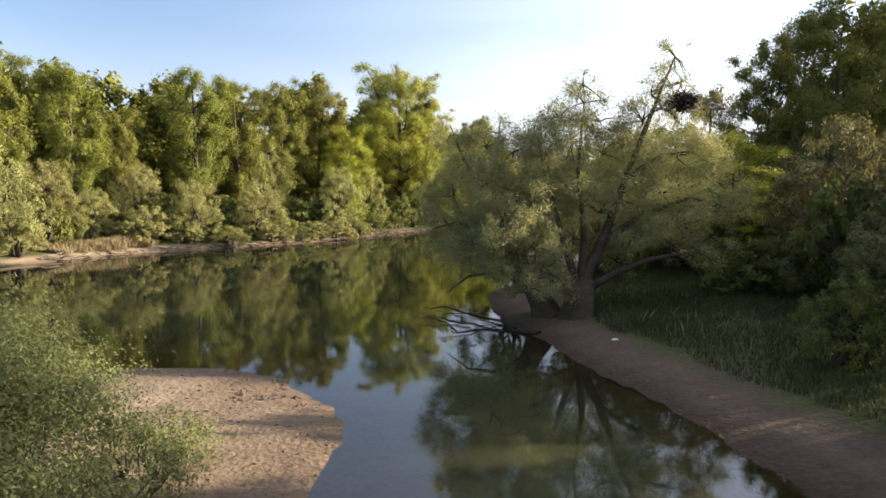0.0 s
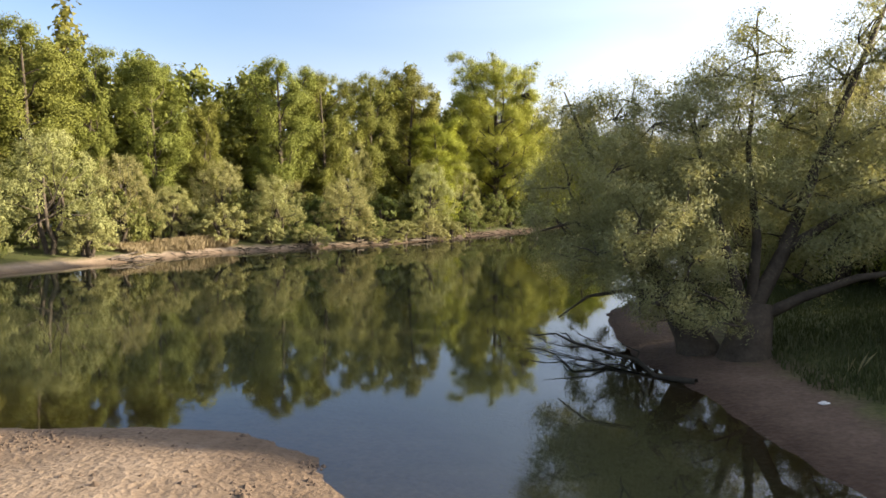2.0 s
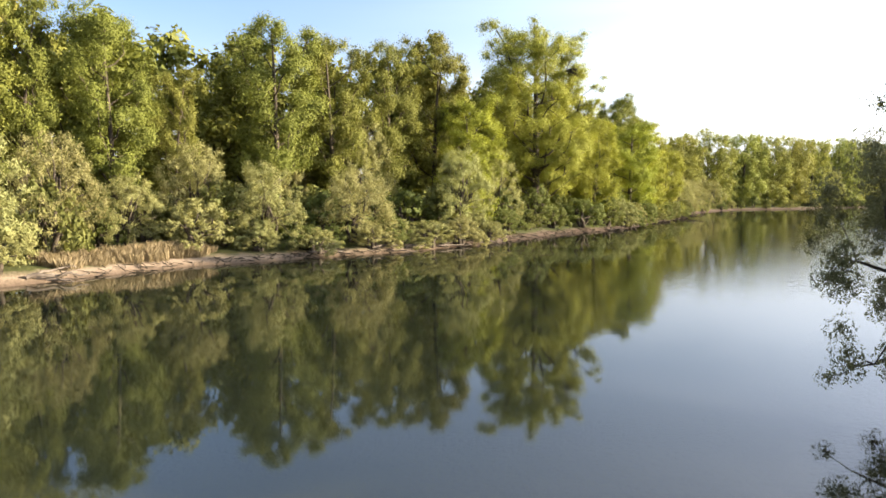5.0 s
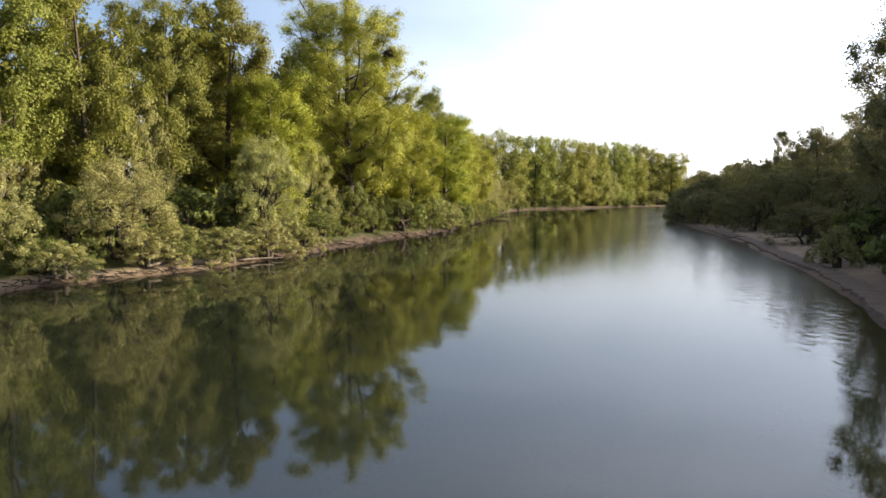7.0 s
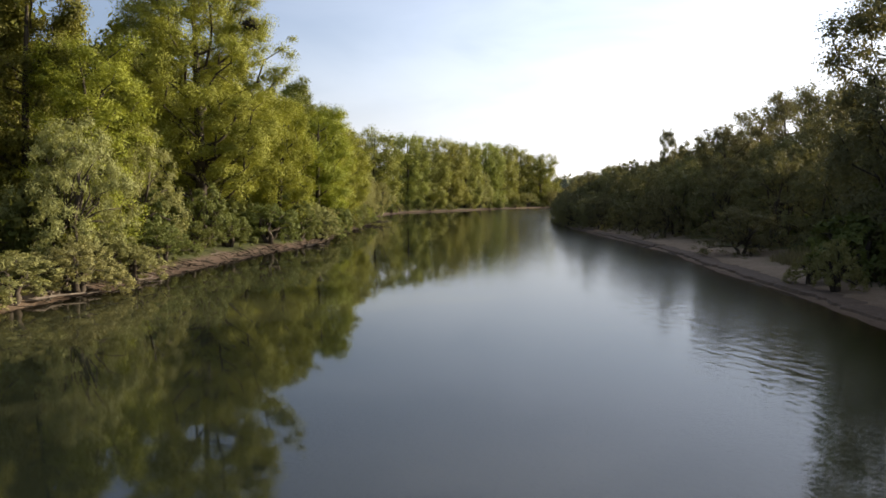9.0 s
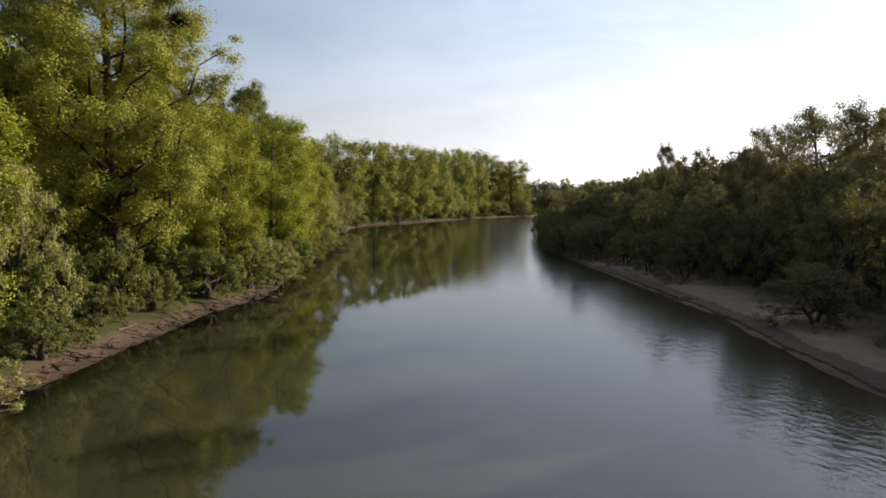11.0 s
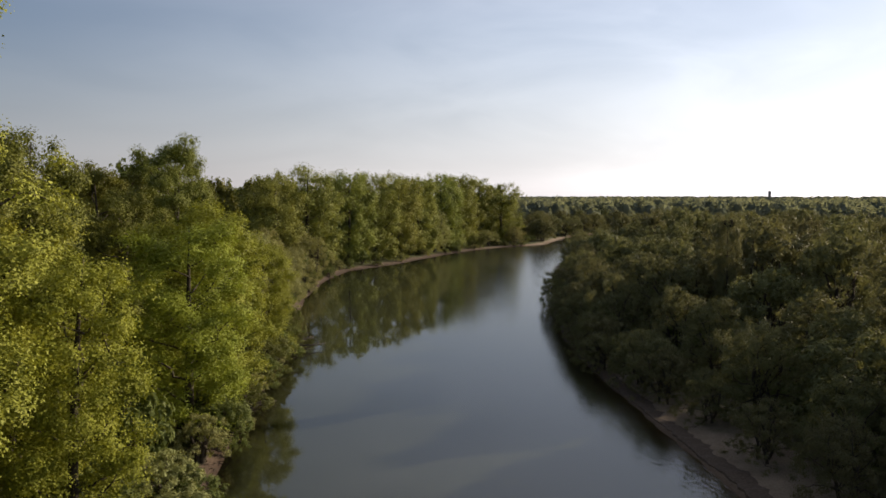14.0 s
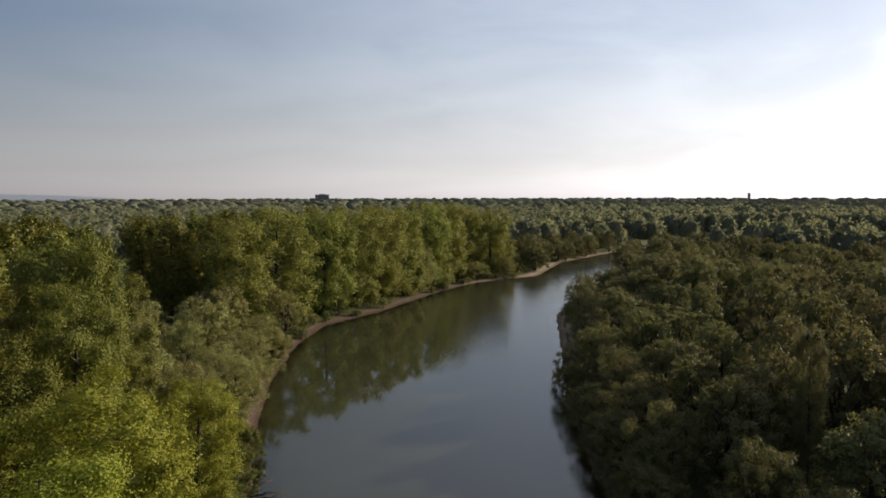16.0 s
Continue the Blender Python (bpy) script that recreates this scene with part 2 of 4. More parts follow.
def water_material():
    """A still, silty backwater: mirror gloss over murk through which the shallows show."""
    m, n, l = material("still_water")
    coords = n.new("ShaderNodeTexCoord")
    stretch = n.new("ShaderNodeMapping")
    stretch.inputs["Scale"].default_value = (1.0, 0.6, 1.0)
    l.new(coords.outputs["Object"], stretch.inputs[0])
    fine = n.new("ShaderNodeTexNoise")
    fine.inputs["Scale"].default_value, fine.inputs["Detail"].default_value = 1.9, 3.0
    l.new(stretch.outputs[0], fine.inputs["Vector"])
    swell = n.new("ShaderNodeTexNoise")
    swell.inputs["Scale"].default_value, swell.inputs["Detail"].default_value = 0.25, 2.0
    l.new(stretch.outputs[0], swell.inputs["Vector"])
    breeze = n.new("ShaderNodeTexNoise")
    breeze.inputs["Scale"].default_value, breeze.inputs["Detail"].default_value = 0.022, 2.0
    l.new(coords.outputs["Object"], breeze.inputs["Vector"])
    gust = n.new("ShaderNodeMapRange")
    gust.inputs[1].default_value, gust.inputs[2].default_value, gust.inputs[3].default_value, gust.inputs[4].default_value = 0.52, 0.70, 0.10, 0.6
    l.new(breeze.outputs["Fac"], gust.inputs[0])
    xyz = n.new("ShaderNodeSeparateXYZ")
    l.new(coords.outputs["Object"], xyz.inputs[0])
    lane = n.new("ShaderNodeMapRange")
    lane.inputs[1].default_value, lane.inputs[2].default_value, lane.inputs[3].default_value, lane.inputs[4].default_value = -42.0, -20.0, 0.0, 1.0
    l.new(maths(n, l, "MULTIPLY_ADD", xyz.outputs["Y"], -0.41, xyz.outputs["X"]), lane.inputs[0])
    start = n.new("ShaderNodeMapRange")
    start.inputs[1].default_value, start.inputs[2].default_value = 60.0, 88.0
    l.new(xyz.outputs["Y"], start.inputs[0])
    air = maths(n, l, "MULTIPLY", maths(n, l, "MULTIPLY", lane.outputs[0], start.outputs[0]), maths(n, l, "ADD", breeze.outputs["Fac"], 0.3))
    ruffle = maths(n, l, "MULTIPLY_ADD", air, 4.5, gust.outputs[0])
    height = maths(n, l, "MULTIPLY_ADD", maths(n, l, "MULTIPLY", fine.outputs["Fac"], ruffle), 0.035, maths(n, l, "MULTIPLY", swell.outputs["Fac"], 0.03))
    b = n.new("ShaderNodeBump")
    b.inputs["Strength"].default_value, b.inputs["Distance"].default_value = 1.0, 0.25
    l.new(height, b.inputs["Height"])
    murk = n.new("ShaderNodeBsdfDiffuse")
    murk.inputs["Color"].default_value = (0.050, 0.054, 0.027, 1)
    clear = n.new("ShaderNodeBsdfTransparent")
    clear.inputs["Color"].default_value = (0.80, 0.74, 0.52, 1)
    body = n.new("ShaderNodeMixShader")
    depth = n.new("ShaderNodeAttribute")
    depth.attribute_name = "depth"
    shallow = n.new("ShaderNodeMapRange")
    shallow.interpolation_type = "SMOOTHSTEP"
    for k, v in enumerate((0.0, 0.7, 0.93, 0.30)):
        shallow.inputs[k + 1].default_value = v
    l.new(depth.outputs["Fac"], shallow.inputs[0])
    l.new(shallow.outputs[0], body.inputs[0])
    l.new(murk.outputs[0], body.inputs[1])
    l.new(clear.outputs[0], body.inputs[2])
    gloss = n.new("ShaderNodeBsdfGlossy")
    streak = n.new("ShaderNodeMapping")
    streak.inputs["Rotation"].default_value = (0, 0, radians(-25))
    streak.inputs["Scale"].default_value = (0.02, 0.075, 1.0)
    l.new(coords.outputs["Object"], streak.inputs[0])
    cats = n.new("ShaderNodeTexNoise")
    cats.inputs["Scale"].default_value, cats.inputs["Detail"].default_value = 1.0, 2.0
    l.new(streak.outputs[0], cats.inputs["Vector"])
    paws = n.new("ShaderNodeMapRange")
    paws.inputs[1].default_value, paws.inputs[2].default_value, paws.inputs[3].default_value, paws.inputs[4].default_value = 0.30, 0.70, 0.75, 1.0
    l.new(cats.outputs["Fac"], paws.inputs[0])
    l.new(maths(n, l, "MULTIPLY_ADD", maths(n, l, "MULTIPLY", maths(n, l, "MULTIPLY", lane.outputs[0], start.outputs[0]), paws.outputs[0]), 0.10, 0.03), gloss.inputs["Roughness"])
    l.new(b.outputs[0], gloss.inputs["Normal"])
    fres = n.new("ShaderNodeFresnel")
    fres.inputs["IOR"].default_value = 1.8
    mix, out = n.new("ShaderNodeMixShader"), n.new("ShaderNodeOutputMaterial")
    l.new(fres.outputs[0], mix.inputs[0])
    l.new(body.outputs[0], mix.inputs[1])
    l.new(gloss.outputs[0], mix.inputs[2])
    l.new(mix.outputs[0], out.inputs[0])
    return m


GROUND, WATER = ground_material(), water_material()

# ---- plan of the river: its two shores and the sandbar ----
LEFT_SHORE = [(-200, 20), (-110, 38), (-70, 50), (-48, 58), (-46, 66), (-42, 77), (-38, 88), (-32, 95), (-28, 100), (-24, 104), (-19, 111), (-15, 118),
              (-11, 128), (-6, 138), (-2, 147), (3, 154), (8, 165), (14, 184), (19, 200), (24, 212), (29, 226), (32, 240), (41, 272), (55, 306), (68, 327),
              (90, 342), (122, 371), (150, 392), (165, 397), (187, 401), (232, 447), (300, 487), (400, 528), (620, 548)]
RIGHT_SHORE = [(620, 500), (430, 492), (320, 455), (250, 420), (185, 362), (135, 311), (112, 276), (86, 238), (70, 209), (62, 191), (54, 168), (46, 145),
               (40, 128), (34, 116), (30, 107), (26, 97), (22, 89), (17.5, 81), (14, 75), (10.5, 67), (6.5, 58.5), (3.4, 50.5), (3.0, 44), (3.8, 38), (5, 33), (6.5, 27.5),
               (7.8, 22), (8.8, 16.5), (10, 8), (12, -10), (14, -60)]
SANDBAR = [(-6, -60), (-5, -10), (-3.6, 8), (-3, 17), (-3.1, 20.5), (-4.2, 24), (-6, 26.8), (-9, 28.5), (-13, 28.2), (-18, 27), (-40, 20), (-110, 8), (-200, -10)]
RIVER = np.array(LEFT_SHORE + RIGHT_SHORE + SANDBAR, float)
REACH = np.roll(RIVER, -1, 0) - RIVER
REACH_SQUARED = (REACH ** 2).sum(1)


def point_distance(x, y):
    """Metres from the waterline of one place, positive on land."""
    px, py = x - RIVER[:, 0], y - RIVER[:, 1]
    k = np.clip((px * REACH[:, 0] + py * REACH[:, 1]) / REACH_SQUARED, 0, 1)
    best = np.sqrt(((px - k * REACH[:, 0]) ** 2 + (py - k * REACH[:, 1]) ** 2).min())
    rise = np.where(REACH[:, 1] == 0, 1e-9, REACH[:, 1])
    crossed = ((RIVER[:, 1] > y) != (RIVER[:, 1] + REACH[:, 1] > y)) & (px < REACH[:, 0] * py / rise)
    return -best if crossed.sum() % 2 else best


def shore_distance(x, y):
    """Metres from the waterline, positive on land."""
    if np.ndim(x) == 0:
        return point_distance(float(x), float(y))
    x, y = np.asarray(x, float), np.asarray(y, float)
    best, inside = np.full(x.shape, 1e9), np.zeros(x.shape, bool)
    for (ax, ay), (bx, by) in zip(RIVER, np.roll(RIVER, -1, 0)):
        dx, dy = bx - ax, by - ay
        k = np.clip(((x - ax) * dx + (y - ay) * dy) / (dx * dx + dy * dy), 0, 1)
        best = np.minimum(best, np.hypot(x - ax - k * dx, y - ay - k * dy))
        if dy:
            inside ^= ((ay > y) != (by > y)) & (x < dx * (y - ay) / dy + ax)
    return np.where(inside, -best, best)


def waves(x, y):
    """Soft unevenness of the ground, about -1 to 1."""
    return (np.sin(x * 0.71 + 1.3 * np.sin(y * 0.23)) * np.sin(y * 0.63 + 0.9) + 0.6 * np.sin(x * 1.9 + y * 1.3) * np.sin(y * 2.3 - x * 0.7)
            + 0.35 * np.sin(x * 4.1 - y * 2.9) * np.sin(y * 5.3 + x * 1.7)) / 1.6


def ground_height(x, y):
    x, y = np.asarray(x, float), np.asarray(y, float)
    bar = 1 / (1 + np.exp(np.clip((x + 0.2 * y - 3) / 1.5, -30, 30))) * (1 / (1 + np.exp(np.clip((y - 40) / 4, -30, 30))))
    d = shore_distance(x, y) + 0.35 * waves(x * 0.45, y * 0.45) + 0.32 * bar * waves(x * 1.2 + 3, y * 1.2)
    up = np.maximum(d, 0)
    middle = np.interp(y, (60, 100, 150, 200, 240), (-10, 0, 25, 45, 60))
    beach = (x > middle) / (1 + np.exp(np.clip(np.abs(y - 128) - 58, -30, 30) / 6))
    land = (0.09 - 0.075 * bar + 0.08 * beach) * (1 - np.exp(-up / 0.25)) + (1.5 - 0.7 * bar) * (1 - np.exp(-up / (np.where(x > middle, 8.5, 5.5) + 8 * bar + 20 * beach)))
    land += (0.05 + 0.02 * bar) * waves(x, y) * np.minimum(up / 2.5, 1)
    bed = -(0.13 - 0.08 * bar) * np.minimum(np.maximum(-d, 0), 16)
    return np.where(d > 0, land, bed)


def ground_z(x, y):
    return float(ground_height(x, y))


def graded(stops):
    """Grid lines from (from, to, step) stretches."""
    out = []
    for a, b, s in stops:
        out += list(np.linspace(a, b, max(2, int(round((b - a) / s)) + 1))[:-1])
    return np.array(out + [stops[-1][1]])


def raw_mesh(name, verts, faces, mat, smooth=False):
    me = bpy.data.meshes.new(name)
    me.from_pydata(verts, [], faces)
    if smooth:
        me.polygons.foreach_set("use_smooth", np.ones(len(me.polygons), bool))
    me.materials.append(mat)
    me.update()
    return me


gx = graded([(-5200, -1200, 800), (-1200, -260, 120), (-260, -62, 18), (-62, -22, 1.6), (-22, 16, 0.5), (16, 80, 1.6), (80, 160, 3), (160, 420, 8), (420, 1200, 60), (1200, 5200, 800)])
gy = graded([(-3000, -400, 500), (-400, -40, 60), (-40, 6, 4), (6, 52, 0.5), (52, 240, 1.7), (240, 420, 3), (420, 620, 8), (620, 1400, 80), (1400, 5400, 800)])
GX, GY = np.meshgrid(gx, gy)
GZ = ground_height(GX, GY)
cols = len(gx)
quads = [(j * cols + i, j * cols + i + 1, (j + 1) * cols + i + 1, (j + 1) * cols + i) for j in range(len(gy) - 1) for i in range(cols - 1)]
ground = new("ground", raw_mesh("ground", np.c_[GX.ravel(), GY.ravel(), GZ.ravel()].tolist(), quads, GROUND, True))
tagged(ground, "river bank of brown mud, sand and shaded turf", "ground", kind="structure")
wet = (GZ < 0.03).ravel()
water_quads = [q for q in quads if wet[q[0]] or wet[q[1]] or wet[q[2]] or wet[q[3]]]
used = np.unique(np.array(water_quads))
place = np.full(GZ.size, -1)
place[used] = np.arange(len(used))
water = new("water", raw_mesh("water", np.c_[GX.ravel()[used], GY.ravel()[used], np.zeros(len(used))].tolist(), [tuple(int(v) for v in place[list(q)]) for q in water_quads], WATER))
water.data.attributes.new("depth", "FLOAT", "POINT").data.foreach_set("value", np.maximum(-GZ.ravel()[used], 0).astype(np.float32))


def cut_bank(low, high):
    """The low eroded ledge of wet mud where the beach breaks off into the river."""
    rng = np.random.default_rng(77)
    verts, faces = [], []
    for (ax, ay), (bx, by) in zip(RIGHT_SHORE, RIGHT_SHORE[1:]):
        if not low < (ay + by) / 2 < high:
            continue
        steps = max(2, int(math.hypot(bx - ax, by - ay) / 0.7))
        nx, ny = ay - by, bx - ax
        size = math.hypot(nx, ny)
        nx, ny = nx / size, ny / size
        if point_distance((ax + bx) / 2 + nx, (ay + by) / 2 + ny) < 0:
            nx, ny = -nx, -ny
        for k in range(steps):
            x, y = ax + (bx - ax) * k / steps, ay + (by - ay) * k / steps
            off = 0.10 + 0.25 * float(waves(x * 0.9, y * 0.9)) + rng.normal(0, 0.06)
            top = 0.26 + 0.07 * float(waves(x * 0.5 + 9, y * 0.5)) + rng.normal(0, 0.02)
            for out, z in ((-0.12, -0.35), (0.0, 0.05), (0.10, top), (0.45, top + 0.05), (2.4, None)):
                px, py = x + nx * (off + out), y + ny * (off + out)
                verts.append((px, py, ground_z(px, py) - 0.04 if z is None else z))
    rows = len(verts) // 5
    for k in range(rows - 1):
        faces += [(k * 5 + j, k * 5 + j + 1, k * 5 + j + 6, k * 5 + j + 5) for j in range(4)]
    ledge = new("bank_edge", raw_mesh("bank_edge", verts, faces, CLOD, False))
    return tagged(ledge, "low eroded ledge of dark wet mud along the beach", "bank", kind="structure")


cut_bank(64, 250)
tagged(water, "still olive-green river water mirroring the trees", "water", kind="structure")


# ---- wood and leaves ----
class Wood:
    """Tapered round limbs gathered into one mesh."""

    def __init__(self):
        self.verts, self.faces = [], []

    def limb(self, points, radii, sides=6):
        pts = [Vector(p) for p in points]
        start = len(self.verts)
        for k, (p, r) in enumerate(zip(pts, radii)):
            along = (pts[min(k + 1, len(pts) - 1)] - pts[max(k - 1, 0)]).normalized()
            side = along.cross(Vector((0.31, 0.87, 0.38))).normalized()
            other = along.cross(side)
            for s in range(sides):
                a = 2 * math.pi * s / sides
                self.verts.append(tuple(p + (side * math.cos(a) + other * math.sin(a)) * r))
        for k in range(len(pts) - 1):
            for s in range(sides):
                a, b = start + k * sides + s, start + k * sides + (s + 1) % sides
                self.faces.append((a, b, b + sides, a + sides))
        self.verts.append(tuple(pts[-1]))
        tip = len(self.verts) - 1
        last = start + (len(pts) - 1) * sides
        self.faces += [(last + s, last + (s + 1) % sides, tip) for s in range(sides)]

    def bent(self, a, b, r0, r1, rng, sag=0.0, steps=5, wobble=0.06, sides=5):
        """A limb from a to b that rises early and wanders a little."""
        a, b = np.array(a, float), np.array(b, float)
        size = np.linalg.norm(b - a)
        pts = []
        for k in range(steps + 1):
            u = k / steps
            p = a + (b - a) * u
            p[2] += sag * size * math.sin(math.pi * u)
            if 0 < k < steps:
                p += rng.normal(0, wobble * size, 3) * np.array((1, 1, 0.5))
            pts.append(p)
        self.limb(pts, [r0 + (r1 - r0) * (k / steps) ** 0.8 for k in range(steps + 1)], sides)
        return pts

    def mesh(self, name, mat=None):
        return raw_mesh(name, self.verts, self.faces, mat or BARK, True)


def leaf_mesh(name, centres, outward, size, slim, mat, rng, hang=0.0, corners=3):
    """A pointed leaf spray for each place: three corners from afar, a folded rhomb close by."""
    n = len(centres)
    normal = outward * 1.15 + rng.normal(0, 0.50, (n, 3)) + np.array((0, 0, 0.2))
    normal /= np.linalg.norm(normal, axis=1)[:, None]
    axis = rng.normal(0, 1, (n, 3)) + outward * 0.5
    axis[:, 2] -= hang
    axis -= normal * (axis * normal).sum(1)[:, None]
    axis /= np.linalg.norm(axis, axis=1)[:, None] + 1e-9
    side = np.cross(normal, axis)
    s = (size * rng.uniform(0.65, 1.35, n))[:, None]
    verts = np.empty((n, corners, 3))
    if corners == 4:
        verts[:, 0] = centres - axis * s * 0.5
        verts[:, 1] = centres + side * s * slim * 0.5 + normal * s * 0.12
        verts[:, 2] = centres + axis * s * 0.5
        verts[:, 3] = centres - side * s * slim * 0.5 + normal * s * 0.12
    else:
        verts[:, 0] = centres - axis * s * 0.4 + side * s * slim * 0.5
        verts[:, 1] = centres + axis * s * 0.6
        verts[:, 2] = centres - axis * s * 0.4 - side * s * slim * 0.5
    me = bpy.data.meshes.new(name)
    me.vertices.add(n * corners)
    me.vertices.foreach_set("co", verts.ravel())
    me.loops.add(n * corners)
    me.loops.foreach_set("vertex_index", np.arange(n * corners, dtype=np.int32))
    me.polygons.add(n)
    me.polygons.foreach_set("loop_start", np.arange(0, n * corners, corners, dtype=np.int32))
    me.materials.append(mat)
    me.update(calc_edges=True)
    return me


def directions(n, rng, low=-0.55):
    """Unit vectors, none pointing steeply down."""
    z = rng.uniform(low, 1, n)
    a = rng.uniform(0, 2 * math.pi, n)
    r = np.sqrt(1 - z * z)
    return np.c_[r * np.cos(a), r * np.sin(a), z]


def clumped(masses, rng, clumps, leaves, spread, inner=0.15, low=-0.55, tight=0.22, near=0.62):
    """Leaf places over the clumps of each rounded mass (x, y, z, rx, ry, rz). Returns places, outward ways and the clumps."""
    area = np.array([(m[3] * m[4] + m[3] * m[5] + m[4] * m[5]) for m in masses])
    share = np.maximum(3, np.round(clumps * area / area.sum()).astype(int))
    spots, ways, radii = [], [], []
    for m, k in zip(masses, share):
        d = directions(k, rng, low)
        reach = rng.uniform(near, 1.0, k)[:, None]
        spots.append(np.array(m[:3]) + d * reach * np.array(m[3:6]))
        ways.append(d)
        radii.append(spread * (m[3] * m[4] * m[5]) ** (1 / 3) * rng.uniform(0.7, 1.3, k))
    spots, ways, radii = np.vstack(spots), np.vstack(ways), np.concatenate(radii)
    weight = radii ** 2
    count = np.maximum(6, (leaves * weight / weight.sum()).astype(int))
    which = np.repeat(np.arange(len(spots)), count)
    n = len(which)
    d = rng.normal(0, 1, (n, 3))
    d /= np.linalg.norm(d, axis=1)[:, None]
    core = rng.random(n) < inner
    depth = np.where(core, rng.uniform(0.0, 0.55, n), np.clip(rng.normal(0.84, tight, n), 0.1, 1.35))
    places = spots[which] + d * (radii[which] * depth)[:, None] * np.array((1, 1, 0.85))
    out = d * 0.7 + ways[which] * 0.5
    out /= np.linalg.norm(out, axis=1)[:, None]
    bulk = np.where(core, 1.35, 1.0)
    return places, out, bulk, (spots, ways, radii)


def part(name, me, parent, label=""):
    ob = new(name, me)
    ob.parent = parent
    if label:
        tagged(ob, label)
    return ob


def branches(wood, hubs, spots, rng, each, r0, r1):
    """Twigs from each hub to some of the clumps around it."""
    hubs = np.array(hubs)
    for h in hubs:
        near = np.argsort(np.linalg.norm(spots - h, axis=1))[:each * 3]
        for k in rng.choice(near, min(each, len(near)), replace=False):
            wood.bent(h, spots[k], r0, r1, rng, 0.05, 3, 0.05, 4)


def sprays(spots, ways, radii, leaves, rng, stretch=1.0, inner=0.22):
    """Feathery leaf places scattered round the ends of twigs."""
    weight = radii ** 2
    which = np.repeat(np.arange(len(spots)), np.maximum(6, (leaves * weight / weight.sum()).astype(int)))
    n = len(which)
    d = rng.normal(0, 1, (n, 3))
    d *= rng.random((n, 1)) ** 0.42 * rng.uniform(0.85, 1.1, (n, 1)) / np.linalg.norm(d, axis=1)[:, None]
    core = rng.random(n) < inner
    places = spots[which] + d * (radii[which] * np.where(core, 0.5, 1.0))[:, None] * np.array((1, 1, stretch))
    out = d / (np.linalg.norm(d, axis=1)[:, None] + 1e-6) * 0.6 + ways[which] * 0.5
    out /= np.linalg.norm(out, axis=1)[:, None]
    return places, out, np.where(core, 1.25, 1.0)


def poplar_meshes(seed, leaves, leaf=0.30, mat=None, bare=0.2, width=6.5, tall=26.0, limbs=17, each=6, spread=1.22, foot=0.75, rise=0.9, stretch=0.9, fork=1, fill_share=1.5):
    """A tall riverside poplar: bole, rising limbs with side shoots, leaf sprays at the shoots' ends."""
    rng = np.random.default_rng(seed)
    wood = Wood()
    lean = rng.normal(0, 0.5, 2)
    wood.limb([(0, 0, -0.6), (0, 0, 0.5)] + [(lean[0] * u * u * 2, lean[1] * u * u * 2, tall * u) for u in (0.15, 0.35, 0.55, 0.75, 0.93)],
              [0.62, 0.44, 0.38, 0.32, 0.24, 0.14, 0.04], 8)
    spots, ways, radii = [], [], []
    turn = rng.uniform(0, 6.28)
    for k in range(limbs):
        u = (k + 0.5) / limbs
        full = float(np.interp(u, (0, 0.3, 0.6, 0.85, 1), (foot, 0.95, 1.0, 0.98, 0.72))) * rng.uniform(0.78, 1.08)
        a = turn + k * 2.4 + rng.normal(0, 0.3)
        reach = width * 0.84 * full
        top = tall * (bare + 0.07 + (0.86 - bare) * u) + rng.normal(0, 0.5)
        foot_z = max(tall * bare * 0.6, top - reach * rise - 1.0)
        way = np.array((math.cos(a), math.sin(a), 0.45))
        p0 = np.array((lean[0] * u * u * 2, lean[1] * u * u * 2, foot_z))
        p1 = np.array((math.cos(a) * reach, math.sin(a) * reach, top))
        pts = wood.bent(p0, p1, 0.17 * (1.15 - 0.6 * u), 0.04, rng, -0.08, 6, 0.045)
        for j in range(each):
            v = 0.30 + 0.70 * (j + rng.random() * 0.6) / each
            q = np.array(pts[min(6, int(round(v * 6)))])
            side = way * 0.5 + rng.normal(0, 0.75, 3) + np.array((0, 0, 0.35))
            side /= np.linalg.norm(side)
            size = width * rng.uniform(0.16, 0.36) * (1.15 - 0.5 * v)
            end = q + side * size
            if fork:
                wood.bent(q, end, 0.045, 0.012, rng, 0.03, 3, 0.06, 4)
            r = spread * rng.uniform(0.65, 1.25)
            spots.append(end)
            ways.append(side)
            radii.append(r)
            if not fork or rng.random() < 0.4:
                spots.append(q + side * size * 0.35 + rng.normal(0, 0.4, 3))
                ways.append(side)
                radii.append(r * 0.75)
        spots.append(p1)
        ways.append(way / np.linalg.norm(way))
        radii.append(spread)
    for k in range(int(limbs * fill_share) if fork else limbs * (each - 1)):
        u, a = rng.uniform(0.02, 1), rng.uniform(0, 6.28)
        full = float(np.interp(u, (0, 0.3, 0.6, 0.85, 1), (foot, 0.95, 1.0, 0.90, 0.50)))
        off = width * 0.82 * full * math.sqrt(rng.uniform(0.2, 1.0))
        spots.append(np.array((math.cos(a) * off, math.sin(a) * off, tall * (bare + 0.05 + (0.86 - bare) * u))))
        ways.append(np.array((math.cos(a) * 0.8, math.sin(a) * 0.8, 0.6)))
        radii.append(spread * rng.uniform(0.7, 1.2))
    for k in range(10):
        spots.append(np.array((lean[0] * 2 + rng.normal(0, width * 0.24), lean[1] * 2 + rng.normal(0, width * 0.24), tall * rng.uniform(0.80, 0.95))))
        ways.append(np.array((0.0, 0.0, 1.0)))
        radii.append(spread * 0.9)
    places, out, bulk = sprays(np.array(spots), np.array(ways), np.array(radii), leaves, rng, stretch)
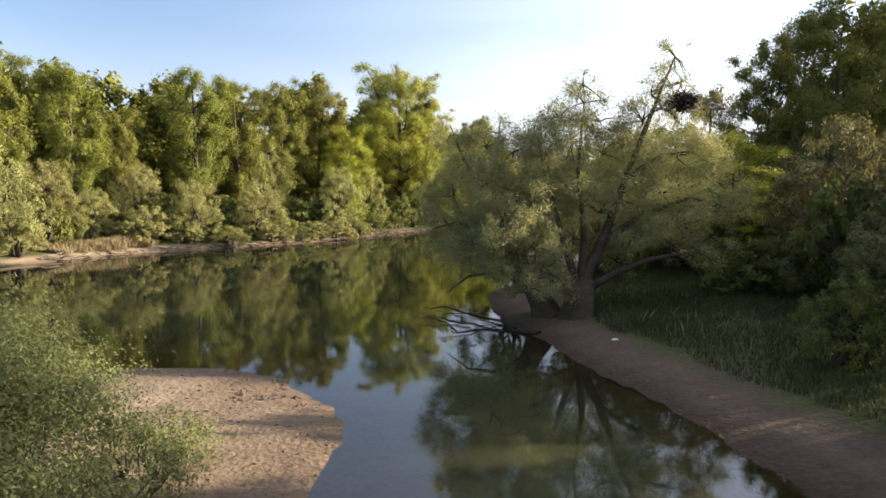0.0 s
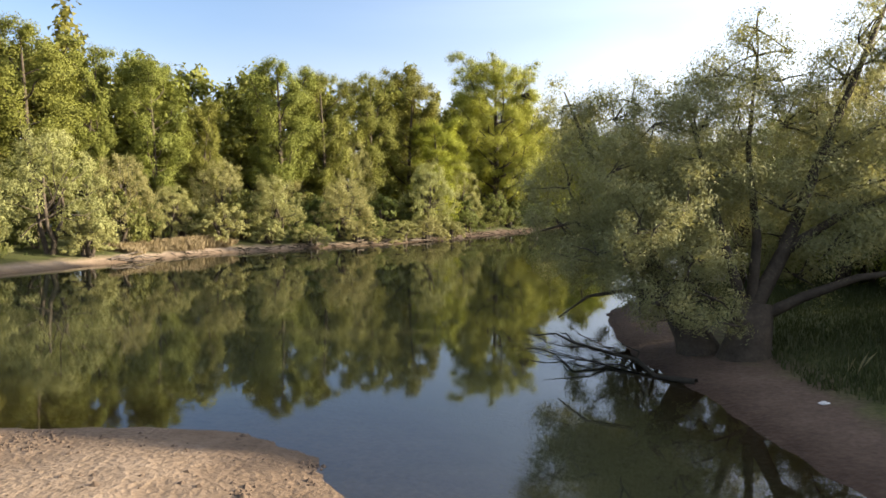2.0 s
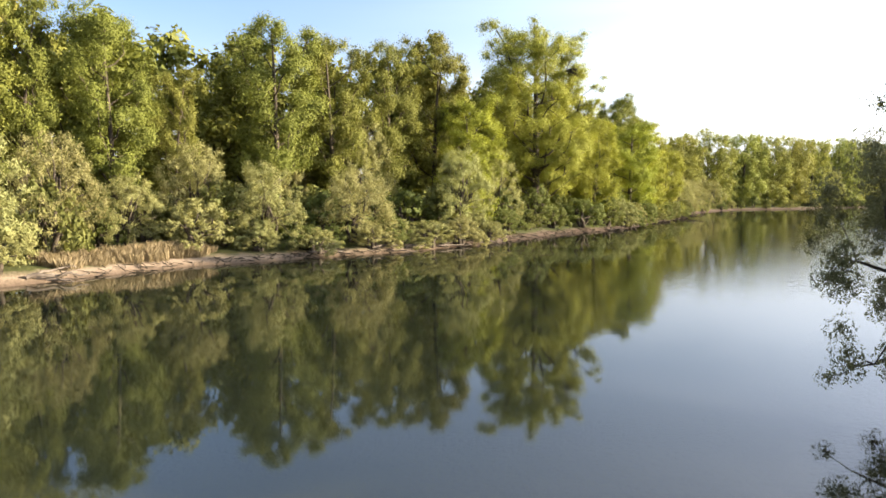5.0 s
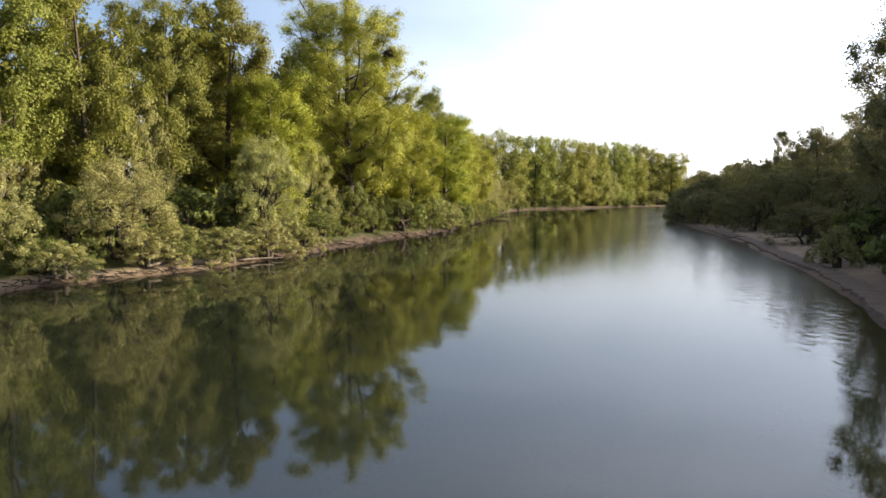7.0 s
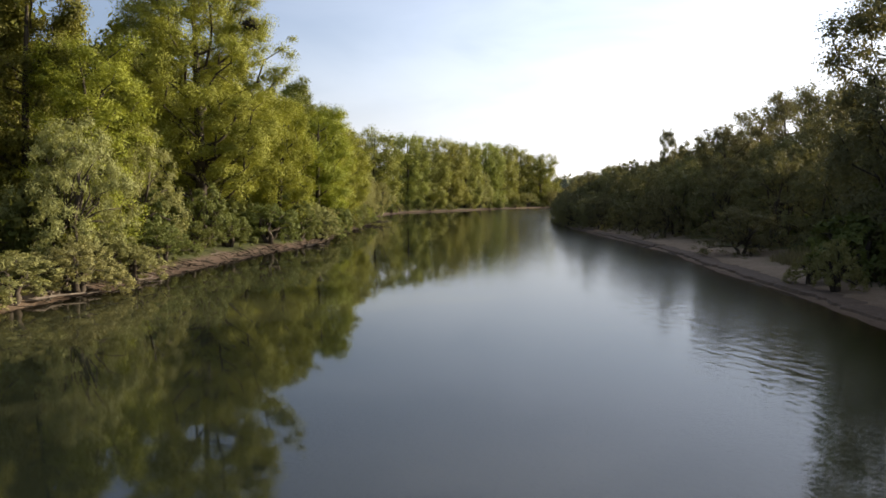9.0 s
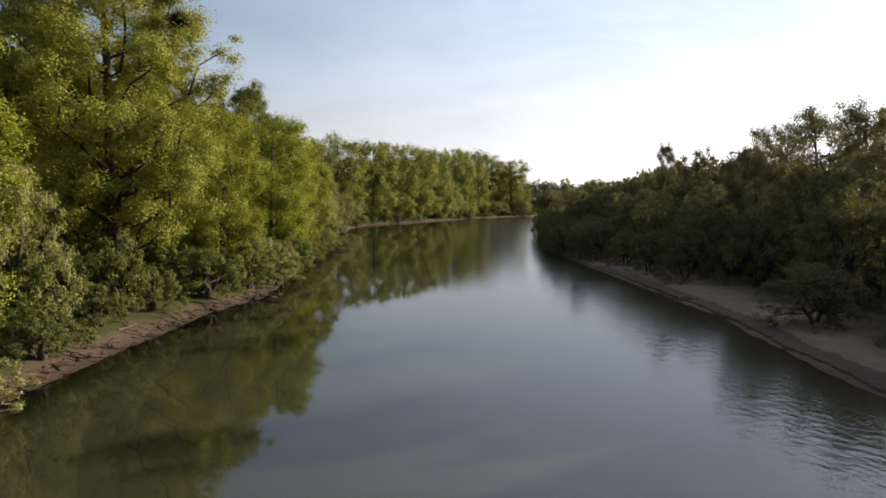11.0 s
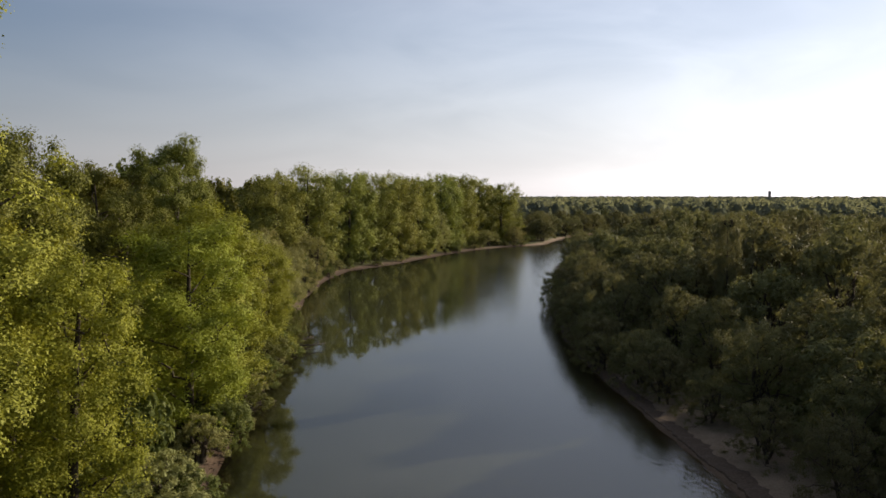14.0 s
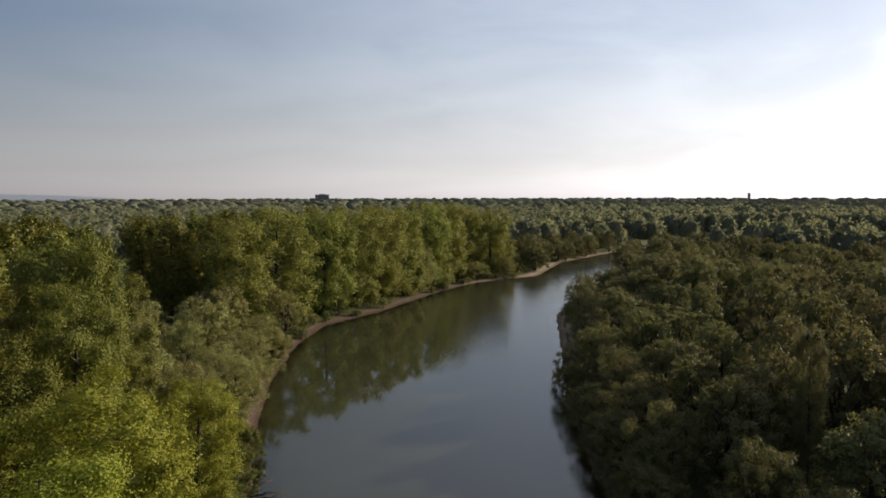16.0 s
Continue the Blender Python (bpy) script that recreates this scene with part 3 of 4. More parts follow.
    return wood.mesh("trunk"), leaf_mesh("crown", places, out, leaf * bulk, 0.75, mat or LEAF_POPLAR, rng)


def willow_meshes(seed, leaves, leaf=0.46, mat=None, width=6.0, tall=12.0, lobes=18, slim=0.40, stems=3, twigs=3):
    """A spreading willow: several stems under a crown of round, billowing lobes."""
    rng = np.random.default_rng(seed)
    wood = Wood()
    masses = []
    for k in range(lobes):
        u = (k + 0.5) / lobes
        a = k * 2.4 + rng.normal(0, 0.3)
        up = u ** 0.75
        off = width * 0.68 * math.sqrt(max(0.0, 1 - up ** 2.2)) * rng.uniform(0.85, 1.1)
        r = width * rng.uniform(0.26, 0.40)
        masses.append((math.cos(a) * off, math.sin(a) * off, tall * (0.08 + 0.75 * up), r, r, r * rng.uniform(0.8, 1.05)))
    places, out, bulk, (spots, ways, radii) = clumped(masses, rng, 14 * lobes, leaves, 0.34, 0.30, -0.7, 0.10, 0.84)
    for k in range(stems):
        a = 6.28 * k / stems + rng.uniform(0, 1)
        top = (math.cos(a) * width * 0.3, math.sin(a) * width * 0.3, tall * 0.6)
        wood.bent((math.cos(a) * 0.25, math.sin(a) * 0.25, -0.5), top, 0.30, 0.12, rng, 0.0, 5, 0.04, 7)
        for m in masses[k::stems]:
            wood.bent((top[0] * 0.45, top[1] * 0.45, tall * 0.28), m[:3], 0.11, 0.04, rng, 0.08, 4, 0.06, 5)
    if twigs:
        branches(wood, [m[:3] for m in masses], spots, rng, twigs, 0.035, 0.012)
    return wood.mesh("trunk"), leaf_mesh("crown", places, out, leaf * bulk, slim, mat or LEAF_WILLOW, rng, 0.35)


def plant(name, meshes, x, y, tall, wide, nominal, turn, label, category="tree", group="", sink=0.05, crown_name="crown"):
    """Stands one tree on the ground, its height and half-width in metres."""
    root = new(name)
    root.empty_display_size = 0.5
    s = wide / nominal[1]
    root.matrix_basis = Matrix.LocRotScale((x, y, ground_z(x, y) - sink), Euler((0, 0, turn)), (s, s, tall / nominal[0]))
    part("trunk", meshes[0], root)
    part(crown_name, meshes[1], root)
    return tagged(root, label, category, group)


POPLAR, WILLOW_SIZE, SHRUB_SIZE = (26.0, 6.5), (12.0, 6.0), (5.0, 3.4)
POPLARS = [poplar_meshes(s, 56000, 0.20, LEAF_POPLAR, 0.22, each=5, spread=1.42, stretch=0.8, fill_share=2.4) for s in (11, 12, 13, 14)]
FRESH = [poplar_meshes(s, 66000, 0.195, LEAF_YOUNG, 0.02, 6.5, 26.0, 22, 6, 1.45, 0.85, 0.8, 0.85, fill_share=5) for s in (21, 22, 23)]
COLUMNS = [poplar_meshes(s, 30000, 0.33, LEAF_ROW, 0.0, 7.0, 26.0, 22, 5, 1.55, 0.95, 1.5, 1.15, 0) for s in (31, 32, 33)]
DEEP_POPLARS = [poplar_meshes(s, 5200, 0.74, LEAF_POPLAR, 0.06, 6.5, 26.0, 18, 4, 1.6, 0.8, 1.2, 1.3, 0) for s in (34, 35, 36)]
WILLOWS = [willow_meshes(s, 24000, 0.21) for s in (41, 42, 43, 44)]
DEEP_WILLOWS = [willow_meshes(s, 6500, 0.46, LEAF_WILLOW, 6.0, 12.0, 18, 0.45, 3, 0) for s in (51, 52, 53)]
SHADE_WILLOWS = [willow_meshes(s, 22000, 0.22, LEAF_SHADED) for s in (61, 62, 63)]
DEEP_SHADE = [willow_meshes(s, 9000, 0.40, LEAF_SHADED, 6.0, 12.0, 18, 0.45, 3, 0) for s in (54, 55, 56)]
SHRUBS = [willow_meshes(s, 8000, 0.21, m, 3.4, 5.0, 12, 0.45, 4) for s, m in ((71, LEAF_WILLOW), (72, LEAF_SHRUB), (73, LEAF_SHRUB))]
DARK_POPLARS = [poplar_meshes(s, 34000, 0.25, LEAF_SHADED, 0.10, each=5, spread=1.5, stretch=0.9, fill_share=6) for s in (15, 16)]
UNDERWOOD = [willow_meshes(s, 1900, 0.44, LEAF_SHRUB, 3.4, 5.0, 10, 0.5, 3, 0) for s in (74, 75)]
turns = np.random.default_rng(5)


def poplar(k, x, y, tall, wide, label="tall leafy poplar with a lobed spring-green crown"):
    return plant("poplar", POPLARS[k % 4], x, y, tall * 1.05, wide, POPLAR, turns.uniform(0, 6.28), label, "tree", "poplars along the river")


# Poplar in the darkened copy, its backlit look carried by leaf colour
def dark_poplar(k, x, y, tall, wide, label="poplar with leaves darkened as if against the light"):
    return plant("poplar", DARK_POPLARS[k % 2], x, y, tall, wide, POPLAR, turns.uniform(0, 6.28), label, "tree", "poplars along the river")


def fresh_tree(k, x, y, tall, wide, label="broadleaf tree with bright yellow-green young leaves"):
    return plant("broadleaf_tree", FRESH[k % 3], x, y, tall, wide, POPLAR, turns.uniform(0, 6.28), label, "tree", "broadleaf trees at the bank")


def willow(k, x, y, tall, wide, label="silvery grey-green willow with billowing round crown"):
    return plant("willow", WILLOWS[k % 4], x, y, tall, wide, WILLOW_SIZE, turns.uniform(0, 6.28), label, "tree", "willows along the river")


def shade_willow(k, x, y, tall, wide, label="willow at the bank, leaves darkened for its shade"):
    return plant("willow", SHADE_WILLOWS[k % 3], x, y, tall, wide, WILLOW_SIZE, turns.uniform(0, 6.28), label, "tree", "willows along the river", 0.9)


def shrub(k, x, y, tall, wide, label="low rounded green shrub on the mud bank"):
    return plant("shrub", SHRUBS[k % 3], x, y, tall, wide, SHRUB_SIZE, turns.uniform(0, 6.28), label, "shrub", "shrubs on the banks", 0.05, "foliage")


# ---- far-side bank, front row of willows and shrubs ----
willow(0, -48.7, 73.9, 12.9, 6.0)
shrub(1, -49.0, 64.0, 5.2, 2.8)
stubbed = willow(1, -46.8, 83.5, 11.0, 4.3, "pale willow with a bare dead stub, behind reeds")
stub = Wood()
stub.limb([(1.5, -2.2, 6.5), (1.9, -2.9, 9.2), (2.4, -3.2, 11.4)], [0.16, 0.12, 0.05])
part("dead_limb", stub.mesh("dead_limb", DEADWOOD), stubbed, "bleached bare dead limb")
shrub(0, -45.5, 75.0, 4.2, 3.1)
willow(2, -45.5, 91.5, 7.4, 3.4)
shrub(0, -39.5, 92.6, 5.0, 3.8)
willow(3, -42.0, 98.0, 11.0, 4.2)
willow(0, -34.8, 98.6, 8.9, 4.3)
willow(1, -28.2, 106.2, 8.6, 5.0, "round pale silvery willow leaning over driftwood")
willow(2, -18.2, 121.8, 12.2, 4.6)
shrub(2, -21.8, 113.6, 2.4, 3.1)
willow(3, -14.8, 134.0, 13.0, 4.2)
shrub(1, -9.9, 139.3, 3.3, 2.9)
shrub(2, -1.2, 153.4, 5.0, 4.4)
shrub(1, 3.5, 160.0, 5.0, 3.6)
willow(0, -31.0, 121.0, 16.0, 5.0)
willow(3, -40.0, 116.0, 15.0, 5.0)
shrub(0, -35.2, 96.6, 3.2, 2.6)
shrub(2, -31.6, 100.0, 2.6, 2.4)
shrub(1, -24.4, 108.6, 3.0, 2.8)
shrub(0, -16.2, 121.0, 3.4, 2.8)
shrub(1, -12.6, 130.2, 3.4, 3.0)
shrub(1, -9.0, 143.5, 6.5, 4.0)
shrub(2, -6.4, 146.4, 4.0, 3.4)
shrub(0, 6.4, 166.8, 5.0, 3.6)
shrub(2, 11.8, 182.5, 5.0, 3.8)
shrub(1, 16.2, 198.0, 5.0, 3.8)
shrub(2, 21.6, 211.0, 5.0, 3.8)
for x, y, tall, wide in ((-30.0, 99.4, 2.6, 2.9), (-25.6, 105.0, 2.7, 3.1), (-20.4, 111.0, 3.0, 3.4), (-17.4, 115.2, 3.2, 3.4), (-14.4, 120.6, 2.9, 3.1)):
    shrub(0, x, y, tall, wide, "low yellow-green willow bush spreading over the waterline")
# poplars behind them
poplar(0, -60.0, 75.5, 23.5, 5.0)
poplar(1, -56.9, 82.0, 25.2, 7.0)
poplar(2, -57.5, 92.5, 24.5, 4.6)
poplar(3, -50.2, 96.5, 23.4, 5.0, "slender poplar with thin open crown and bare limbs")
poplar(2, -46.6, 101.6, 18.6, 3.6)
poplar(1, -38.6, 111.0, 26.0, 6.4)
poplar(3, -34.2, 118.6, 25.2, 5.6)
poplar(2, -28.9, 127.2, 26.4, 5.4)
poplar(0, -23.8, 134.4, 27.6, 6.4)
fresh_tree(0, -17.8, 131.5, 19.8, 5.6)
fresh_tree(1, 1.2, 163.2, 20.5, 5.4)
fresh_tree(2, 9.8, 183.0, 21.5, 7.0)
fresh_tree(0, 13.0, 194.6, 23.0, 7.6)
fresh_tree(1, 21.5, 213.0, 18.0, 5.6)
fresh_tree(2, -3.0, 170.0, 22.5, 6.0)
# the great poplar with the twig nest
GREAT = poplar_meshes(91, 240000, 0.112, LEAF_GREAT, 0.16, 6.5, 26.0, 34, 8, 0.95, 0.8, 1.0, 0.95, fill_share=6)
plant("poplar", GREAT, -9.0, 151.0, 34.6, 11.0, POPLAR, 0.6, "great old poplar, tallest on the bank, bearing twig nests", "tree", "poplars along the river")
poplar(3, 11.0, 221.5, 30.5, 6.0, "tall poplar with dark twig balls in its top")


# ---- the old willow on the cape ----
def masses_round(rows):
    return [(x, y, z, r, r, r * 0.9) for x, y, z, r in rows]


def cape_willow():
    rng = np.random.default_rng(7)
    root = new("old_willow")
    wood = Wood()
    base = ground_z(7.3, 38.0)
    wood.limb([(7.3, 38.0, base - 0.4), (7.4, 38.0, base + 0.5), (7.6, 38.1, 2.6)], [1.15, 0.85, 0.72], 10)
    wood.limb([(5.9, 39.2, base - 0.4), (5.5, 39.4, base + 0.6), (4.6, 39.9, 2.9), (3.5, 40.4, 5.0)], [0.95, 0.68, 0.5, 0.32], 9)
    runs = [([(7.6, 38.1, 2.4), (8.7, 38.3, 4.6), (10.0, 38.8, 8.0), (11.7, 39.4, 12.0), (12.9, 39.8, 14.8)], 0.34),
            ([(7.5, 38.1, 2.4), (7.7, 38.3, 5.0), (7.4, 38.8, 8.5), (7.8, 39.4, 12.2)], 0.25),
            ([(7.3, 38.1, 2.2), (6.7, 38.3, 4.2), (5.9, 38.7, 7.2), (5.1, 39.4, 10.6)], 0.26),
            ([(7.7, 38.0, 2.0), (9.2, 37.7, 2.9), (11.0, 37.4, 3.7), (12.6, 37.2, 4.0), (13.6, 37.0, 2.9)], 0.26),
            ([(10.0, 38.8, 8.0), (12.0, 38.8, 9.3), (14.2, 39.0, 9.6)], 0.2),
            ([(8.7, 38.3, 4.6), (10.8, 38.5, 6.0), (13.6, 38.8, 7.0), (15.6, 39.0, 6.4)], 0.22),
            ([(3.5, 40.4, 5.0), (2.2, 40.8, 7.2), (1.2, 41.0, 9.2), (0.4, 41.3, 11.2)], 0.26),
            ([(4.6, 39.9, 2.9), (2.6, 40.1, 4.9), (0.8, 40.0, 5.6), (-0.6, 40.0, 5.2)], 0.22),
            ([(5.2, 39.5, 1.6), (3.2, 39.2, 2.9), (1.4, 39.0, 2.6), (0.2, 39.0, 1.7)], 0.16)]
    masses = masses_round([(12.9, 39.8, 14.8, 1.3), (12.4, 39.6, 13.7, 1.3), (11.6, 39.6, 12.6, 1.4), (11.0, 39.2, 11.2, 1.7), (12.8, 39.0, 9.3, 2.0), (14.6, 39.2, 9.0, 1.7),
                           (15.4, 39.2, 6.4, 1.9), (13.6, 38.6, 7.0, 1.8), (7.8, 39.4, 12.2, 1.7), (7.0, 39.0, 10.2, 2.0), (8.8, 39.2, 9.4, 1.8),
                           (5.1, 39.4, 10.2, 1.7), (5.0, 39.0, 8.0, 2.0), (9.6, 38.8, 7.0, 2.0), (3.6, 40.2, 7.6, 2.0), (1.6, 41.0, 9.2, 2.0),
                           (0.4, 41.3, 10.6, 1.5), (0.6, 40.6, 7.0, 2.1), (0.2, 40.2, 5.6, 1.5), (1.8, 39.9, 4.9, 2.0),
                           (3.4, 39.2, 3.8, 1.7), (6.2, 38.9, 6.2, 1.9), (11.2, 38.2, 5.2, 1.8), (12.9, 37.3, 4.0, 1.2), (2.6, 41.0, 5.8, 2.0), (4.6, 40.4, 5.4, 1.9), (8.0, 40.0, 6.8, 2.0), (10.6, 40.0, 9.4, 1.8), (0.6, 41.5, 4.8, 1.6),
                           (2.6, 38.8, 3.6, 1.5), (0.8, 42.5, 4.0, 1.5), (2.0, 43.0, 4.6, 1.9), (4.6, 42.4, 6.2, 2.1), (6.6, 41.8, 8.2, 2.0), (3.0, 43.6, 8.0, 1.9), (9.4, 41.0, 5.0, 1.8), (13.8, 40.6, 5.4, 1.9),
                           (0.7, 39.0, 4.2, 1.2), (1.6, 38.0, 4.4, 1.7), (3.2, 37.8, 5.8, 1.8), (4.8, 37.6, 4.2, 1.6), (3.4, 37.6, 2.7, 1.3), (5.2, 37.4, 2.9, 1.2), (5.6, 37.6, 7.4, 1.7), (2.2, 38.6, 7.6, 1.8),
                           (7.6, 40.6, 4.6, 1.7), (6.4, 41.0, 3.0, 1.5), (9.8, 39.8, 3.4, 1.5), (11.6, 40.2, 7.6, 1.8), (9.8, 38.6, 9.8, 1.6), (13.0, 39.4, 11.2, 1.3), (4.6, 37.6, 2.0, 1.2), (5.2, 37.9, 3.4, 1.2), (4.6, 36.0, 2.3, 1.2), (5.6, 36.2, 3.0, 1.3), (3.6, 36.4, 2.7, 1.1), (6.4, 36.2, 2.0, 1.1), (5.0, 36.4, 4.4, 1.5),
                           (2.4, 39.8, 9.8, 1.6), (4.0, 39.6, 9.6, 1.7), (3.2, 40.4, 10.6, 1.3), (5.6, 39.4, 9.2, 1.6), (2.6, 36.2, 4.2, 1.3), (3.4, 36.0, 5.4, 1.4), (4.6, 36.4, 6.2, 1.5),
                           (6.4, 39.2, 11.4, 1.5), (8.7, 39.4, 11.2, 1.4), (7.7, 39.3, 13.2, 0.9), (10.4, 39.2, 10.2, 1.5), (13.3, 39.8, 13.4, 0.9), (12.1, 39.5, 11.9, 1.1), (6.8, 38.4, 7.6, 1.7), (8.4, 37.8, 6.2, 1.5), (11.8, 38.0, 7.2, 1.6), (10.2, 37.8, 4.8, 1.4), (15.0, 38.8, 5.0, 1.5), (14.2, 38.4, 3.9, 1.2), (12.2, 37.6, 5.8, 1.5)])
    places, out, bulk, (spots, ways, radii) = clumped(masses, rng, 1000, 300000, 0.40, 0.12, -0.7, 0.26)
    shoots = Wood()
    branches(shoots, [m[:3] for m in masses], spots, rng, 6, 0.05, 0.012)
    me = wood.mesh("trunk")
    stem = part("trunk", me, root, "gnarled dark forked willow trunk")
    for pts, r in runs:
        bough = Wood()
        bough.limb(pts, [r * (1 - 0.88 * k / (len(pts) - 1)) for k in range(len(pts))], 7)
        part("limb", bough.mesh("limb"), stem)
    part("crown", leaf_mesh("crown", places, out, 0.112 * bulk, 0.36, LEAF_CAPE, rng, 0.4), root)
    tagged(part("twig_growth", shoots.mesh("twig_growth"), root), "thin dark twigs", kind="stuff")
    return tagged(root, "old gnarled willow with forked leaning trunks over the water", "tree", "willows along the river")


cape_willow()
NEAR_WILLOW = willow_meshes(66, 95000, 0.11, LEAF_SHADED)
plant("willow", NEAR_WILLOW, 5.5, 52.5, 11.5, 4.7, WILLOW_SIZE, 0.8, "dull green willow with boughs hanging over the water", "tree", "willows along the river", 0.9)
willow(2, 14.4, 66.5, 11.0, 4.0)
fresh_tree(1, 19.5, 68.0, 14.0, 4.4)
willow(1, 12.5, 57.5, 12.0, 3.8)
willow(3, 18.0, 56.0, 12.0, 4.2)
fresh_tree(0, 20.5, 50.0, 10.5, 3.6)

# ---- near-side bank: shaded wood beside the meadow ----
poplar(1, 33.5, 66.0, 22.5, 5.0, "tall poplar catching the low sun above shade")
poplar(2, 35.0, 77.5, 23.5, 4.6, "tall poplar catching the low sun above shade")
poplar(0, 30.0, 55.0, 20.5, 4.8, "tall poplar catching the low sun above shade")
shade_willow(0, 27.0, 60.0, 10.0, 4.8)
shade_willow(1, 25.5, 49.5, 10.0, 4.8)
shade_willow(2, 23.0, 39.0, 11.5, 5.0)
# Next tree added, mostly out of view, to shade the old willow's front
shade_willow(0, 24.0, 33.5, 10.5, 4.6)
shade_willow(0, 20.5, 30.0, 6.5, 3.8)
# Next three: unseen trees, sized to cast shade on sandbar and thicket
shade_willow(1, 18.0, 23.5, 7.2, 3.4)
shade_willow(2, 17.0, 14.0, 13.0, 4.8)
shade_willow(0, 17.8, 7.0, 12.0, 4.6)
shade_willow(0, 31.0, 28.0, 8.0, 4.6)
# Next two: also unseen, raised so their shade reaches the thicket
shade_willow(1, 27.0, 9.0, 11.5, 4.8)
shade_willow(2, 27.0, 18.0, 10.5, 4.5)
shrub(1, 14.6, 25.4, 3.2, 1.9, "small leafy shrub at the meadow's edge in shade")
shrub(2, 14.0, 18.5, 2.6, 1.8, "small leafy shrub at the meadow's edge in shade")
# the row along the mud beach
dark_poplar(1, 38.0, 101.5, 23.0, 5.4, "tall tree at the beach, leaves darkened as if against the light")
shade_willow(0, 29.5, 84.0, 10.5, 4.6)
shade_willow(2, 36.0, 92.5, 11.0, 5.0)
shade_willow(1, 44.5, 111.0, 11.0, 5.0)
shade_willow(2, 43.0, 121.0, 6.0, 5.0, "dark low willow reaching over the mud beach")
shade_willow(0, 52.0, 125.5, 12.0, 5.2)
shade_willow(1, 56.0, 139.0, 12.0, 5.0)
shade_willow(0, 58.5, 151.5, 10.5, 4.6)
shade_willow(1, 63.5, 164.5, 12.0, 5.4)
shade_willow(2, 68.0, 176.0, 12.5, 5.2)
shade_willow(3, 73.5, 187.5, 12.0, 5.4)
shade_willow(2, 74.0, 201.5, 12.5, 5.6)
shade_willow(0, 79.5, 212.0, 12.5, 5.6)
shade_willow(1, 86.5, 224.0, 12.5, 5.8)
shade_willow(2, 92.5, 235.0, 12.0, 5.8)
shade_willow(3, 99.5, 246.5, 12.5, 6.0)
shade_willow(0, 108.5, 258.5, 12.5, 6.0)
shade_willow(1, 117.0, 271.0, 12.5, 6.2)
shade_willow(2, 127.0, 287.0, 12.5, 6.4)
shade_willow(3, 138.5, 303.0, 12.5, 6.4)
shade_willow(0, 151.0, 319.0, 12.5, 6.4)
dark_poplar(3, 87.5, 192.5, 20.5, 2.2, "thin tall tree with a dark twig ball")
dark_poplar(0, 63.0, 146.5, 16.5, 4.6)
dark_poplar(2, 66.5, 132.0, 17.5, 4.8)
dark_poplar(1, 56.5, 117.5, 18.0, 4.8)
dark_poplar(3, 73.0, 140.0, 21.5, 5.6)
dark_poplar(0, 79.0, 151.0, 22.5, 5.8)
dark_poplar(2, 84.0, 163.0, 21.5, 5.4)
# ---- the bank beyond the bay ----
willow(2, 55.5, 319.0, 11.5, 5.6, "pale willow at the end of the poplar row")
willow(0, 43.5, 289.0, 10.5, 6.2)
willow(1, 37.0, 273.0, 11.0, 6.0)
willow(3, 31.0, 254.0, 11.0, 6.0)
shrub(1, 47.0, 297.0, 5.0, 4.5)
willow(1, 31.0, 262.0, 11.0, 6.0)
willow(3, 24.0, 244.0, 12.0, 6.0)
willow(2, 27.0, 276.0, 12.5, 6.0)


def column(k, x, y, tall, wide, label="full-crowned poplar of the long riverside row"):
    return plant("poplar", COLUMNS[k % 3], x, y, tall, wide * 1.14, POPLAR, turns.uniform(0, 6.28), label, "tree", "poplar row beyond the bay")


column(0, 57.0, 335.0, 32.6, 9.7)
column(1, 45.0, 322.0, 29.8, 8.0)
column(2, 74.0, 345.0, 32.0, 8.5)
column(1, 86.0, 352.0, 32.0, 8.0)
column(0, 98.0, 362.0, 32.0, 8.5)
column(2, 109.5, 371.0, 31.4, 8.0)
willow(1, 118.0, 375.0, 19.0, 7.0, "pale tall willow among the poplars")
column(0, 127.0, 387.0, 33.1, 8.7)
column(2, 140.0, 397.5, 33.1, 9.0)
column(1, 155.0, 408.5, 31.4, 9.2)
column(0, 171.0, 414.0, 29.2, 10.3)
willow(3, 155.5, 398.5, 8.0, 6.5)
willow(0, 172.0, 402.5, 9.0, 6.0)

# ---- the woods behind, filled at even spacing ----
woods = np.random.default_rng(17)
standing = [(o.location.x, o.location.y) for o in scene.objects if o.type == "EMPTY"]


def fill(n, box, inland, spacing, make):
    made = 0
    for _ in range(n * 30):
        if made >= n:
            break
        x, y = woods.uniform(box[0], box[1]), woods.uniform(box[2], box[3])
        d = float(shore_distance(x, y))
        if not inland[0] < d < inland[1] or any((x - a) ** 2 + (y - b) ** 2 < spacing ** 2 for a, b in standing):
            continue
        standing.append((x, y))
        make(made, x, y)
        made += 1


def back_poplar(k, x, y):
    if y > 280 and x > y - 213:
        return tall_willow(k, x, y)
    plant("poplar", DEEP_POPLARS[k % 3], x, y, woods.uniform(25, 31), woods.uniform(6, 8), POPLAR, woods.uniform(0, 6.28), "poplar deep in the riverside wood", "tree", "poplars of the wood")


def back_willow(k, x, y):
    # Right of this line willows get the shade-darkened leaf copy
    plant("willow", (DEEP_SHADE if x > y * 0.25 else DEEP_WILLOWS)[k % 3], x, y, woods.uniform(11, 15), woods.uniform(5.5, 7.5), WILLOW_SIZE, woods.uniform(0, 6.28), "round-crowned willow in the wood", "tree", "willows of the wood")


